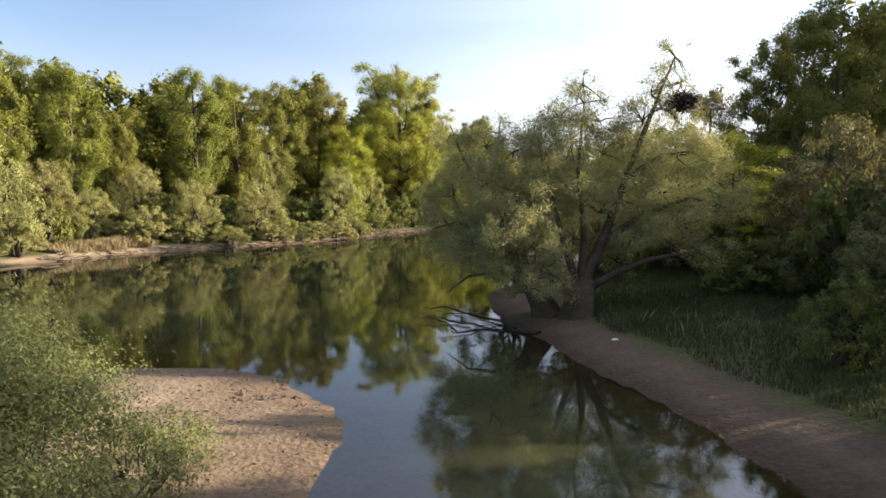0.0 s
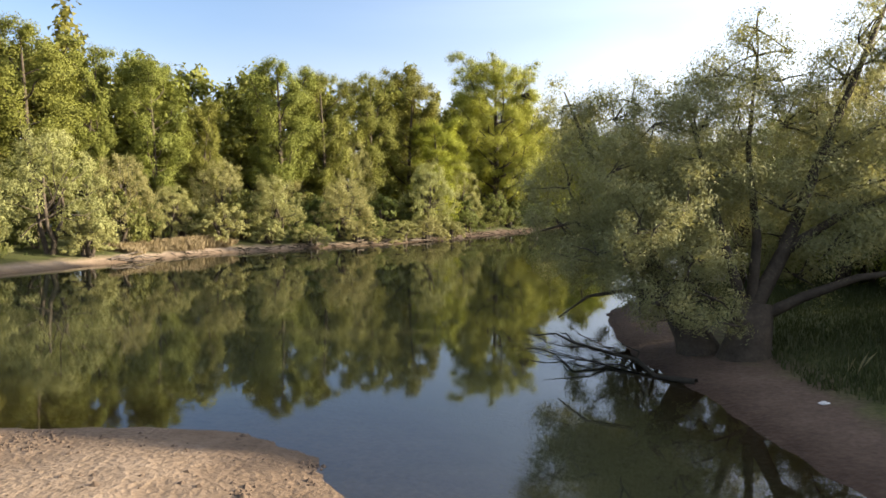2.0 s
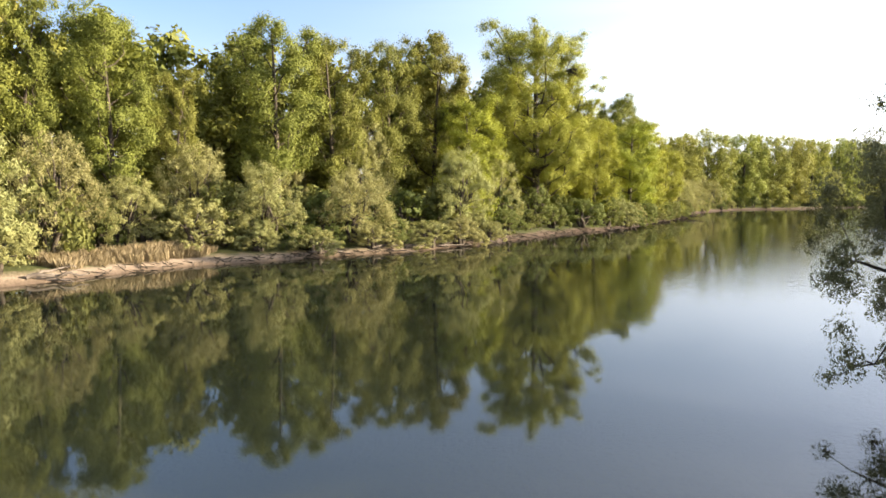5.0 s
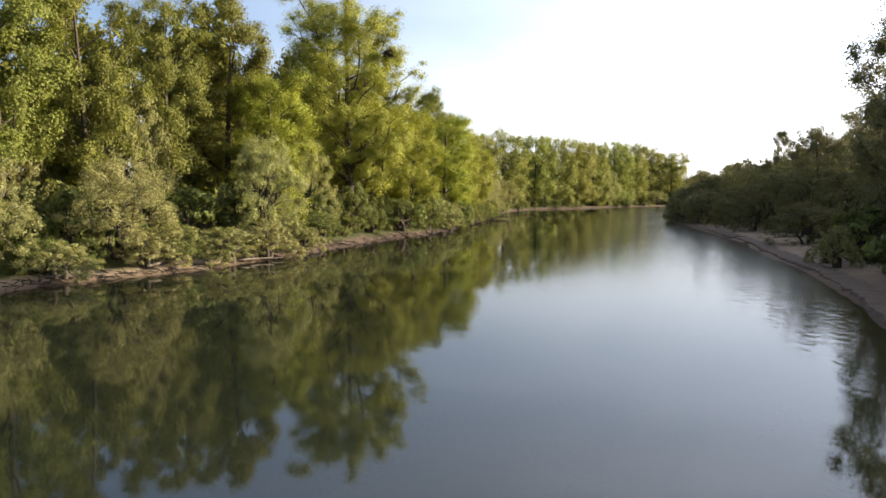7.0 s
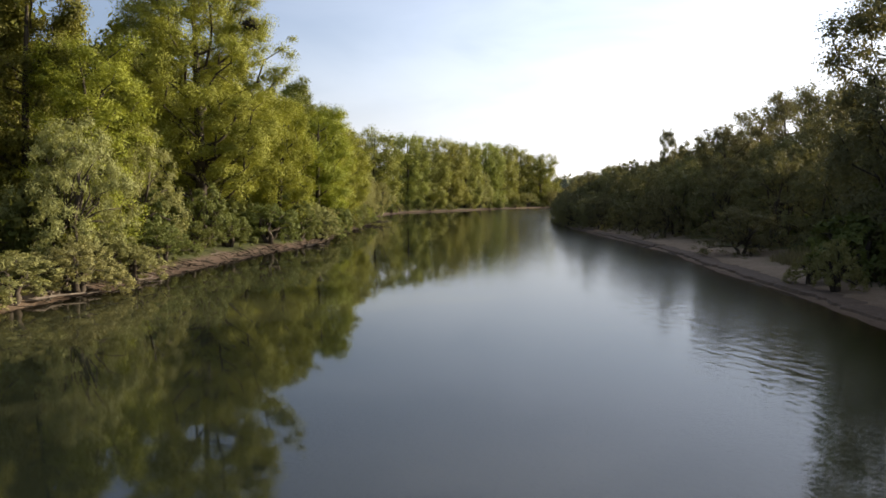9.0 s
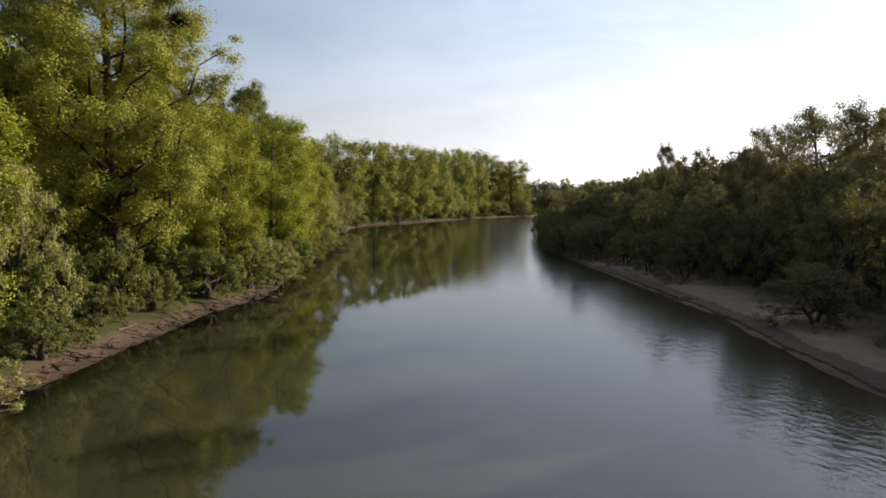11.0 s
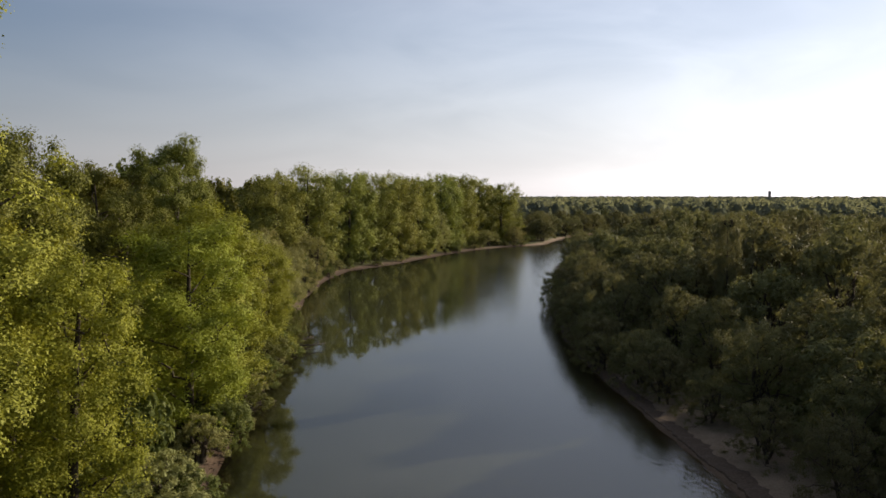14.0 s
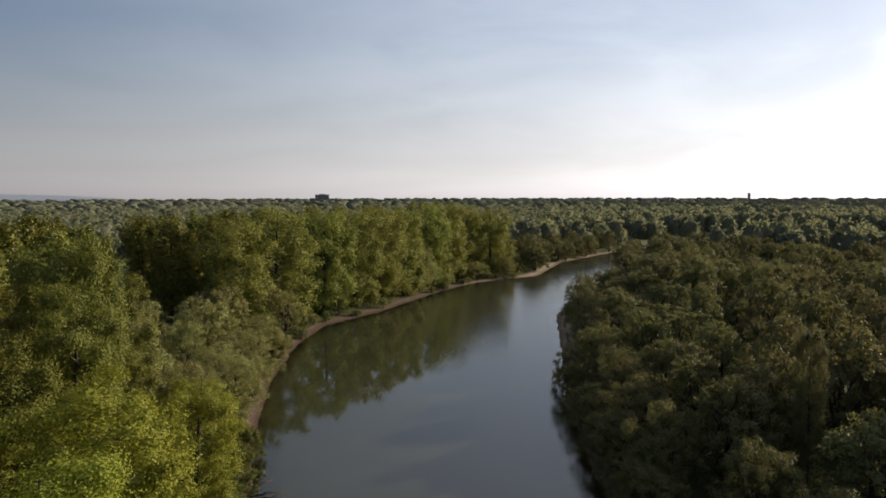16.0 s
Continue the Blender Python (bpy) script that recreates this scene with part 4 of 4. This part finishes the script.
def underwood(k, x, y):
    plant("shrub", UNDERWOOD[k % 2], x, y, woods.uniform(3, 7), woods.uniform(2.6, 4.2), SHRUB_SIZE, woods.uniform(0, 6.28), "leafy green undergrowth beneath the trees", "shrub", "undergrowth of the wood", 0.05, "foliage")


def tall_willow(k, x, y):
    plant("willow", DEEP_SHADE[k % 3], x, y, woods.uniform(15.5, 20), woods.uniform(6, 8.5), WILLOW_SIZE, woods.uniform(0, 6.28), "tall grey-green willow in the wood", "tree", "willows of the wood")


fill(30, (-110, -15, 60, 180), (17, 60), 8.0, back_poplar)
fill(11, (-30, 20, 165, 240), (9, 26), 8.0, lambda k, x, y: poplar(k, x, y, woods.uniform(23, 28), woods.uniform(5.5, 7)))
fill(16, (-70, 10, 165, 260), (22, 70), 8.5, back_poplar)
fill(18, (0, 40, 232, 310), (5, 40), 7.5, back_willow)
fill(60, (-140, 190, 300, 520), (12, 130), 11.0, back_poplar)
fill(34, (30, 160, 75, 330), (12, 26), 7.0, back_willow)
fill(60, (50, 260, 95, 330), (22, 90), 8.5, tall_willow)
fill(70, (120, 360, 150, 480), (20, 150), 10.0, back_willow)
fill(12, (30, 75, 57, 112), (20, 60), 8.0, back_poplar)
fill(18, (190, 330, 400, 560), (5, 60), 11.0, back_willow)
# Added willows, mostly out of view, raised to shade the wood by the meadow
fill(52, (40, 110, -20, 86), (24, 100), 8.0, lambda k, x, y: plant("willow", DEEP_SHADE[k % 3], x, y, woods.uniform(11, 15), woods.uniform(5, 7), WILLOW_SIZE, woods.uniform(0, 6.28), "round willow added behind the meadow to cast shade", "tree", "willows of the wood"))
fill(14, (-125, -56, 48, 110), (12, 60), 8.5, back_poplar)
standing = []


def low_shrub(k, x, y):
    if 126 < y < 158 and x < 10:
        return
    shrub(k, x, y, woods.uniform(1.6, 3.4), woods.uniform(1.6, 2.6), "low leafy willow bush at the water's edge")


def edge_shrub(k, x, y):
    shrub(k + 1, x, y, woods.uniform(3.0, 5.0), woods.uniform(2.6, 3.6), "leafy green bush overhanging the water's edge")


def edge_willow(k, x, y):
    shade_willow(k, x, y, woods.uniform(6.0, 9.5), woods.uniform(3.6, 4.8), "dark round willow leaning out over the shore")


fill(34, (-37, 36, 94, 245), (1.6, 3.6), 3.4, low_shrub)
fill(38, (2, 34, 159, 240), (0.1, 1.8), 2.3, edge_shrub)
fill(30, (28, 72, 236, 332), (0.6, 3.2), 3.2, low_shrub)
fill(26, (64, 190, 322, 402), (0.8, 4.0), 4.2, low_shrub)
fill(13, (56, 76, 172, 190), (2.0, 4.6), 3.8, edge_willow)
fill(26, (60, 98, 188, 250), (0.6, 3.4), 3.4, edge_willow)
fill(5, (46, 60, 146, 172), (4.6, 6.5), 4.5, edge_willow)
standing = []
fill(75, (-70, 36, 55, 240), (5.5, 17), 4.2, underwood)
fill(50, (14, 80, 70, 200), (13, 24), 4.6, underwood)
fill(16, (14, 40, 34, 70), (15, 26), 4.4, underwood)
fill(34, (36, 190, 300, 425), (4.5, 11), 5.0, underwood)
fill(22, (175, 330, 398, 500), (1.5, 9), 6.5, back_willow)


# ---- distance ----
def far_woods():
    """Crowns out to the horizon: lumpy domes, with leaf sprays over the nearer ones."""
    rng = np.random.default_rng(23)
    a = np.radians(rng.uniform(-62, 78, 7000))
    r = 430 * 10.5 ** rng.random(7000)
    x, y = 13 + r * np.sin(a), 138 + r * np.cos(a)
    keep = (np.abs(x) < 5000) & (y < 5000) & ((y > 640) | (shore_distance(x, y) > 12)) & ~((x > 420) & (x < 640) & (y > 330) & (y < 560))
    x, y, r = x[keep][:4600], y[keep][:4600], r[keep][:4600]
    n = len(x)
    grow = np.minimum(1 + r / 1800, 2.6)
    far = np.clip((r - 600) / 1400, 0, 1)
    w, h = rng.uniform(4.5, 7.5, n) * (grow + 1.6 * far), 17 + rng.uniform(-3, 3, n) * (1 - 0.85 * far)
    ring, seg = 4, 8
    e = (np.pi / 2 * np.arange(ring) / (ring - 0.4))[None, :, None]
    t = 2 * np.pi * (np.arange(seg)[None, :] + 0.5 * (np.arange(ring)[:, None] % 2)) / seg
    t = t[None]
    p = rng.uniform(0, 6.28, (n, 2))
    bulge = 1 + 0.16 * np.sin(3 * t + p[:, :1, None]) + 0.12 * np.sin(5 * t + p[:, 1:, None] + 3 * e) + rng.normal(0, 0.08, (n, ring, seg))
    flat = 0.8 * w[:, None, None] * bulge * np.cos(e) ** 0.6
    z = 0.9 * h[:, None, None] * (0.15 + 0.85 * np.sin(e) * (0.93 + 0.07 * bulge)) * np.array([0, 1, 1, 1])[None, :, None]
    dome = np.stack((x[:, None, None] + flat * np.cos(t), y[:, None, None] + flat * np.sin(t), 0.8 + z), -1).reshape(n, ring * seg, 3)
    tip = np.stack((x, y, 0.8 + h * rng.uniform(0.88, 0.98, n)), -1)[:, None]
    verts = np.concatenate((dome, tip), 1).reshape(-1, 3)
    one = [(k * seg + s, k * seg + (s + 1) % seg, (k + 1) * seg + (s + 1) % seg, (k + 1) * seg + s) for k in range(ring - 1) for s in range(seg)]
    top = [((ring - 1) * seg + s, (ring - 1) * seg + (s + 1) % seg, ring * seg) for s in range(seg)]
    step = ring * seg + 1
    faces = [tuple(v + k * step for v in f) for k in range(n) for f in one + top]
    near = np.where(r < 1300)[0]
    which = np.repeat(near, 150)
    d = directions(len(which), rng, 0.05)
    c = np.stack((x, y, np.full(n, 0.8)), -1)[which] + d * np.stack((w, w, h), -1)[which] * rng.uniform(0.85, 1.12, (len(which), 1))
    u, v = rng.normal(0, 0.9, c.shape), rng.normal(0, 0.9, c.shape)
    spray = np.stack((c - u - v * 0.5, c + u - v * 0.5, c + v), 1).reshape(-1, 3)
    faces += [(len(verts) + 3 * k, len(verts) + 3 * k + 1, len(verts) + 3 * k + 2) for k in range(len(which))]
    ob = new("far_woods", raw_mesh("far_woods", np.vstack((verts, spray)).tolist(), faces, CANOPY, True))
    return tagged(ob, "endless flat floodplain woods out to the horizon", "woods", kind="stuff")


far_woods()


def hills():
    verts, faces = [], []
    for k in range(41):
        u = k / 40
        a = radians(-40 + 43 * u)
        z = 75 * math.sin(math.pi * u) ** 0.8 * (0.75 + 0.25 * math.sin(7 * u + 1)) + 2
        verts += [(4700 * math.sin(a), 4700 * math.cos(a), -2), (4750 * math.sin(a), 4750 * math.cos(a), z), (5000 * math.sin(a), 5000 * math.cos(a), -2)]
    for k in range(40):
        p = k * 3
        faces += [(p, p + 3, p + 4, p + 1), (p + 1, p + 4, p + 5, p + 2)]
    tagged(new("backdrop", raw_mesh("backdrop", verts, faces, HILL, True)), "line of low hills on the horizon, coloured haze-blue", "hills", kind="structure")


hills()


# ---- dead wood ----
def driftwood(x, y, heading, rows, seed, label, mat=None):
    """Fallen branches: each row is start along, start across, length, angle, rise, girth."""
    rng = np.random.default_rng(seed)
    root = new("driftwood")
    root.location = (x, y, ground_z(x, y))
    back = Matrix.Translation((-x, -y, -ground_z(x, y)))
    for along, across, size, angle, rise, girth in rows:
        wood, shoots = Wood(), []
        a, b = radians(heading + angle), radians(heading)
        px, py = x + along * math.cos(b) - across * math.sin(b), y + along * math.sin(b) + across * math.cos(b)
        qx, qy = px + size * math.cos(a), py + size * math.sin(a)
        p0 = (px, py, max(ground_z(px, py), -0.3) + girth * 0.5)
        p1 = (qx, qy, max(ground_z(qx, qy), -0.15) + girth * 0.3 + rise)
        pts = wood.bent(p0, p1, girth, girth * 0.25, rng, 0.02, 6, 0.035, 7)
        for k in (2, 3, 4, 5):
            if k < 4 or rng.random() < 0.75:
                c = a + rng.choice((-1, 1)) * rng.uniform(0.4, 1.1)
                r = size * rng.uniform(0.15, 0.35)
                e = np.array(pts[k]) + np.array((math.cos(c) * r, math.sin(c) * r, rng.uniform(-0.05, 0.35) * r))
                twig = Wood()
                shoots.append(twig)
                twig.bent(pts[k], e, girth * 0.4, girth * 0.1, rng, 0.03, 3, 0.06, 5)
        branch = part("branch", wood.mesh("branch", mat or DEADWOOD), root)
        branch.data.transform(back)
        for twig in shoots:
            part("twig", twig.mesh("twig", mat or DEADWOOD), branch).data.transform(back)
    return tagged(root, label, "driftwood", "driftwood on the banks")


driftwood(-25.5, 104.4, 45, [(0, 0, 4.5, 10, 0.3, 0.16), (1, 0.8, 5.0, -12, 0.2, 0.14), (3, 0.2, 4.0, 25, 0.6, 0.12), (2, -0.6, 3.0, -35, 0.0, 0.10)], 1, "bleached tangle of driftwood branches at the waterline")
driftwood(-22.8, 107.0, 50, [(0, 0, 1.6, 100, 1.1, 0.22), (0.5, 0.4, 4.0, 5, 0.1, 0.13)], 2, "pale upright stump among driftwood branches")
driftwood(-19.6, 111.5, 48, [(0, 0, 5.0, -6, 0.3, 0.13), (1.5, 0.7, 4.5, 14, 0.5, 0.10)], 3, "grey fallen branches under the willows")
driftwood(-43.4, 75.6, 60, [(0, 0, 4.0, -20, 0.5, 0.20), (0.8, 0.5, 3.4, 15, 0.3, 0.15), (1.2, -0.4, 2.0, -50, 0.1, 0.10)], 4, "bleached fallen log lying on the mud")
driftwood(4.0, 154.0, 60, [(0, 0.6, 3.4, -40, 0.2, 0.22), (0.6, 1.0, 3.0, -70, 0.5, 0.16), (1.2, 0.4, 2.4, -25, 0.9, 0.12), (0.2, 0.2, 2.2, 30, 0.4, 0.14)], 5, "dark heap of dead branches at the water's edge", BARK)
driftwood(26.0, 219.5, 60, [(0, 0, 7.0, -50, 0.8, 0.20), (1.5, 0.6, 6.0, -35, 1.4, 0.16), (3, 0.4, 5.0, -65, 0.3, 0.14), (-1.5, 0.3, 5.0, -55, 0.6, 0.14), (4.5, 0.6, 4.5, -40, 0.9, 0.12)], 6, "fallen tree crown of bare dark branches in the river", BARK)
driftwood(-8.2, 138.3, 40, [(0, 0.4, 2.6, 12, 0.05, 0.07), (1.2, 0.8, 1.8, 60, 0.25, 0.06)], 7, "thin pale branch on the mud beach")
driftwood(-4.8, 145.5, 55, [(0, 0.5, 3.0, -55, 0.02, 0.06)], 8, "thin pale branch on the mud beach")
driftwood(4.9, 35.2, 127, [(0, 0, 9, 2, 0.4, 0.12), (2.5, 0.2, 5, 22, 0.385, 0.046), (3.5, 0, 4.6, -24, 0.22, 0.039), (5, 0.1, 4, 30, 0.275, 0.033), (6, 0, 3.6, -16, 0.385, 0.033), (6.4, 0, 3, 12, 0.495, 0.026), (4.2, 0, 3.6, 44, 0.33, 0.026), (5.4, 0, 3.2, -38, 0.275, 0.026), (7.2, 0.2, 2.6, 28, 0.385, 0.019), (7.6, 0.2, 2.4, -8, 0.44, 0.019), (3.0, 0, 3.4, 34, 0.3, 0.035), (4.6, 0, 3.0, -30, 0.2, 0.03), (6.8, 0, 2.8, 40, 0.3, 0.025), (7.4, 0, 2.6, -34, 0.3, 0.025), (8.0, 0.1, 2.2, 6, 0.3, 0.025)], 9, "dark dead branch fallen from the willow into the water", TWIGS)
driftwood(38.0, 106.5, 70, [(0, -3.4, 3.0, -8, 0.1, 0.14), (0.4, -3.8, 2.2, 25, 0.2, 0.09)], 10, "grey log lying on the shaded mud beach")
driftwood(41.5, 137.5, 60, [(0, -0.8, 2.6, -100, 0.2, 0.10), (0.6, -0.9, 1.8, -70, 0.2, 0.08)], 11, "bleached branch on the mud beach")
driftwood(-30.6, 98.6, 42, [(0, 0.2, 3.6, -8, 0.2, 0.12), (1.0, 0.5, 3.0, 20, 0.4, 0.09)], 13, "grey fallen branches under the willows")
driftwood(-15.4, 118.6, 58, [(0, 0.2, 4.0, -14, 0.3, 0.12), (0.8, 0.7, 3.0, 18, 0.5, 0.09), (2.0, 0.1, 2.4, -40, 0.2, 0.07)], 14, "grey fallen branches under the willows")
driftwood(17.0, 192.5, 66, [(0, 0.3, 3.6, -40, 0.4, 0.13), (1.5, 0.5, 3.0, -60, 0.3, 0.10)], 15, "dark branches leaning into the river", BARK)
driftwood(57.0, 322.0, 30, [(0, 0, 6.0, -20, 0.6, 0.2), (1, 0.5, 5.0, 5, 0.4, 0.16)], 12, "grey fallen log at the far waterline")


def waterline_debris():
    """Dead twigs and bark washed up in a line along the far-side shore."""
    rng = np.random.default_rng(61)
    wood = Wood()
    n = 0
    while n < 650:
        k = rng.integers(5, 20)
        (ax, ay), (bx, by) = LEFT_SHORE[k], LEFT_SHORE[k + 1]
        u = rng.random()
        x, y = ax + (bx - ax) * u + rng.normal(-0.5, 0.6), ay + (by - ay) * u + rng.normal(0.2, 0.5)
        if not -0.3 < float(shore_distance(x, y)) < 1.8:
            continue
        n += 1
        a, size = rng.uniform(0, 6.28), rng.uniform(0.3, 1.5)
        z = max(ground_z(x, y), -0.05) + 0.03
        qx, qy = x + math.cos(a) * size, y + math.sin(a) * size
        wood.bent((x, y, z), (qx, qy, max(ground_z(qx, qy), -0.05) + rng.uniform(0.02, 0.25)), 0.045, 0.015, rng, 0.02, 2, 0.08, 4)
    return tagged(new("debris", wood.mesh("debris", TWIGS)), "dead twigs and bark washed up along the waterline", "debris", kind="stuff")


waterline_debris()


# ---- twig balls ----
def twig_ball(x, y, z, r, seed, label):
    rng = np.random.default_rng(seed)
    wood = Wood()
    for _ in range(420):
        d = directions(1, rng, -1)[0]
        a = np.array((x, y, z)) + d * r * rng.uniform(0.0, 0.5)
        e = np.array((x, y, z)) + (d + rng.normal(0, 0.32, 3)) * r * rng.uniform(0.6, 0.95) * np.array((1, 1, 0.75))
        wood.bent(a, e, r * 0.05, r * 0.02, rng, 0.0, 2, 0.1, 4)
    return tagged(new("nest", wood.mesh("nest", TWIGS)), label, "nest", "twig nests in the trees")


twig_ball(-3.2, 149.4, 26.2, 1.05, 1, "large dark stick nest in a great poplar")
twig_ball(13.4, 222.0, 27.4, 0.8, 2, "dark twig ball in a poplar's top")
twig_ball(10.4, 221.2, 28.8, 0.7, 3, "dark twig ball in a poplar's top")
twig_ball(13.1, 38.7, 12.2, 0.85, 4, "dark dense twig ball in the old willow's top")
twig_ball(87.6, 192.6, 19.6, 0.8, 5, "dark twig ball in a thin tall tree")


# ---- the leafy thicket on the sandbar ----
def thicket():
    rng = np.random.default_rng(31)
    root = new("shrub")
    rows = [(-10.0, 12.0, 2.2, 2.2), (-8.2, 13.2, 1.9, 1.7), (-12.5, 13.0, 2.4, 2.3), (-11.5, 9.0, 2.0, 2.3), (-8.0, 10.0, 1.3, 1.7), (-9.5, 15.2, 1.2, 1.7), (-7.8, 16.6, 0.5, 1.0),
            (-12.0, 16.2, 1.2, 1.9), (-15.0, 12.0, 2.0, 2.5), (-14.5, 16.0, 1.2, 2.1), (-8.6, 7.2, 0.9, 1.6), (-11.0, 18.6, 0.4, 1.2), (-15.5, 19.0, 0.5, 1.5), (-12.0, 5.5, 1.2, 2.1), (-6.9, 16.6, 0.5, 1.2), (-6.7, 14.6, 0.6, 1.2), (-6.9, 12.4, 0.7, 1.3), (-7.3, 18.0, 0.4, 0.9)]
    masses = [(x, y, ground_z(x, y) + z * 1.35, r * 1.25, r * 1.25, r * 0.95) for x, y, z, r in rows]
    places, out, bulk, (spots, ways, radii) = clumped(masses, rng, 760, 320000, 0.42, 0.2, -0.3)
    wood = Wood()
    for m in masses:
        foot = (m[0], m[1], ground_z(m[0], m[1]) - 0.2)
        for k in np.argsort(np.linalg.norm(spots - np.array(m[:3]), axis=1))[:9]:
            wood.bent(foot, spots[k], 0.05, 0.012, rng, 0.05, 3, 0.05, 4)
    tagged(part("stem_growth", wood.mesh("stem_growth"), root), "thin leaning willow stems", kind="stuff")
    part("foliage", leaf_mesh("foliage", places, out, 0.084 * bulk, 0.45, LEAF_THICKET, rng, -0.3), root)
    return tagged(root, "dense leafy willow thicket growing on the sandbar", "shrub", "shrubs on the banks")


thicket()


# ---- grass and reeds ----
def blades(name, n, box, inland, tall, wide, mat, seed, label, category, density=None):
    """Upright bent blades over a stretch of bank."""
    rng = np.random.default_rng(seed)
    x, y = rng.uniform(box[0], box[1], n * 3), rng.uniform(box[2], box[3], n * 3)
    d = shore_distance(x, y) + 0.8 * waves(x * 0.6, y * 0.6)
    keep = (d > inland[0]) & (d < inland[1])
    x, y = x[keep][:n], y[keep][:n]
    z = ground_height(x, y) - 0.03
    k = len(x)
    tuft = 0.75 + 0.35 * waves(x * 0.8, y * 0.8)
    h = tall * rng.uniform(0.5, 1.15, k) * tuft
    a = rng.uniform(0, 6.28, k)
    bend = rng.normal(0, 0.22, (k, 2)) * h[:, None]
    w = wide * rng.uniform(0.6, 1.3, k)
    verts = np.empty((k, 4, 3))
    verts[:, 0] = np.c_[x - np.cos(a) * w / 2, y - np.sin(a) * w / 2, z]
    verts[:, 1] = np.c_[x + np.cos(a) * w / 2, y + np.sin(a) * w / 2, z]
    verts[:, 2] = np.c_[x + np.cos(a) * w / 3 + bend[:, 0] * 0.4, y + np.sin(a) * w / 3 + bend[:, 1] * 0.4, z + h * 0.6]
    verts[:, 3] = np.c_[x + bend[:, 0], y + bend[:, 1], z + h]
    me = bpy.data.meshes.new(name)
    me.vertices.add(k * 4)
    me.vertices.foreach_set("co", verts.ravel())
    me.loops.add(k * 4)
    me.loops.foreach_set("vertex_index", np.arange(k * 4, dtype=np.int32))
    me.polygons.add(k)
    me.polygons.foreach_set("loop_start", np.arange(0, k * 4, 4, dtype=np.int32))
    me.materials.append(mat)
    me.update(calc_edges=True)
    return tagged(new(name, me), label, category, kind="stuff")


blades("meadow_grass", 70000, (8, 32, 14, 62), (3.6, 26), 0.42, 0.05, GRASS, 41, "tall dark meadow grass in the shade", "grass")
blades("reeds", 8000, (-49, -38, 79, 94), (1.8, 5.0), 1.35, 0.035, REED, 42, "dry straw-coloured reeds along the mud", "reeds")
blades("reeds", 45, (9.5, 15.5, 28, 36), (3.4, 8.5), 1.0, 0.04, REED, 45, "sparse pale dry stalks standing in the meadow", "reeds")
blades("reeds", 2500, (34, 44, 98, 114), (6.0, 10.0), 1.6, 0.07, REED, 43, "dull dry reeds on the shaded beach", "reeds")
blades("bank_grass", 9000, (-50, 34, 60, 235), (4.5, 10), 0.5, 0.12, GRASS, 44, "green grass at the top of the bank", "grass")


def clods():
    rng = np.random.default_rng(51)
    verts, faces = [], []
    n = 0
    while n < 2600:
        x, y = rng.uniform(-16, -2.5), rng.uniform(10, 28.5)
        d = float(shore_distance(x, y))
        if d < 0.15 or (n % 8 and waves(x * 0.6, y * 0.6) < 0.2):
            continue
        n += 1
        r = rng.uniform(0.03, 0.10) * (1.6 if rng.random() < 0.06 else 1)
        z = ground_z(x, y)
        k = len(verts)
        a0 = rng.uniform(0, 6.28)
        for s in range(5):
            a = a0 + 6.28 * s / 5
            q = r * rng.uniform(0.7, 1.3)
            verts.append((x + q * 1.3 * math.cos(a), y + q * math.sin(a), z - 0.02))
        verts.append((x + rng.normal(0, r * 0.2), y + rng.normal(0, r * 0.2), z + r * rng.uniform(0.4, 0.8)))
        faces += [(k + s, k + (s + 1) % 5, k + 5) for s in range(5)]
    return tagged(new("clods", raw_mesh("clods", verts, faces, CLOD)), "dark mud clods and droppings scattered on the sandbar", "clods", kind="stuff")


clods()


# ---- a scrap of litter on the mud ----
SCRAP = rough_material("white_plastic", [(0.2, (0.55, 0.55, 0.53)), (0.8, (0.82, 0.82, 0.80))], 8.0, 0.3, 4.0, 0.4)


def scrap(x, y, seed):
    rng = np.random.default_rng(seed)
    bm = bmesh.new()
    bmesh.ops.create_icosphere(bm, subdivisions=2, radius=0.12)
    for v in bm.verts:
        v.co = Vector((v.co.x * 1.3, v.co.y * 0.8, v.co.z * 0.45)) * (1 + rng.normal(0, 0.16))
    me = bpy.data.meshes.new("litter")
    bm.to_mesh(me)
    bm.free()
    me.materials.append(SCRAP)
    ob = new("litter", me)
    ob.location = (x, y, ground_z(x, y) + 0.03)
    return tagged(ob, "crumpled scrap of white plastic on the mud", "litter")


scrap(7.9, 31.9, 3)

# ---- buildings on the horizon ----
def tower(x, y, wide, tall, label):
    root = new("tower_block")
    root.matrix_basis = pose(x, y, 1.5)
    wall = bmesh.new()
    bmesh.ops.create_cube(wall, size=1.0, matrix=Matrix.Translation((0, 0, tall / 2)) @ Matrix.Diagonal((wide, wide * 0.8, tall, 1)))
    bmesh.ops.create_cube(wall, size=1.0, matrix=Matrix.Translation((0, 0, tall + 1.2)) @ Matrix.Diagonal((wide * 0.4, wide * 0.4, 2.4, 1)))
    me = bpy.data.meshes.new("wall")
    wall.to_mesh(me)
    wall.free()
    me.materials.append(CONCRETE)
    part("wall", me, root)
    band = bmesh.new()
    bmesh.ops.create_cube(band, size=1.0, matrix=Matrix.Diagonal((wide * 1.004, wide * 0.804, 1.3, 1)))
    bm = bpy.data.meshes.new("window")
    band.to_mesh(bm)
    band.free()
    bm.materials.append(GLAZING)
    for k in range(int(tall // 3.2)):
        part("window", bm, root).location = (0, 0, 2.0 + 3.2 * k)
    return tagged(root, label, "building", "buildings on the horizon")


tower(902.0, 3213.0, 52.0, 36.0, "broad distant block rising over the woods")
tower(2440.0, 2226.0, 9.0, 37.0, "slim distant tower rising over the woods")
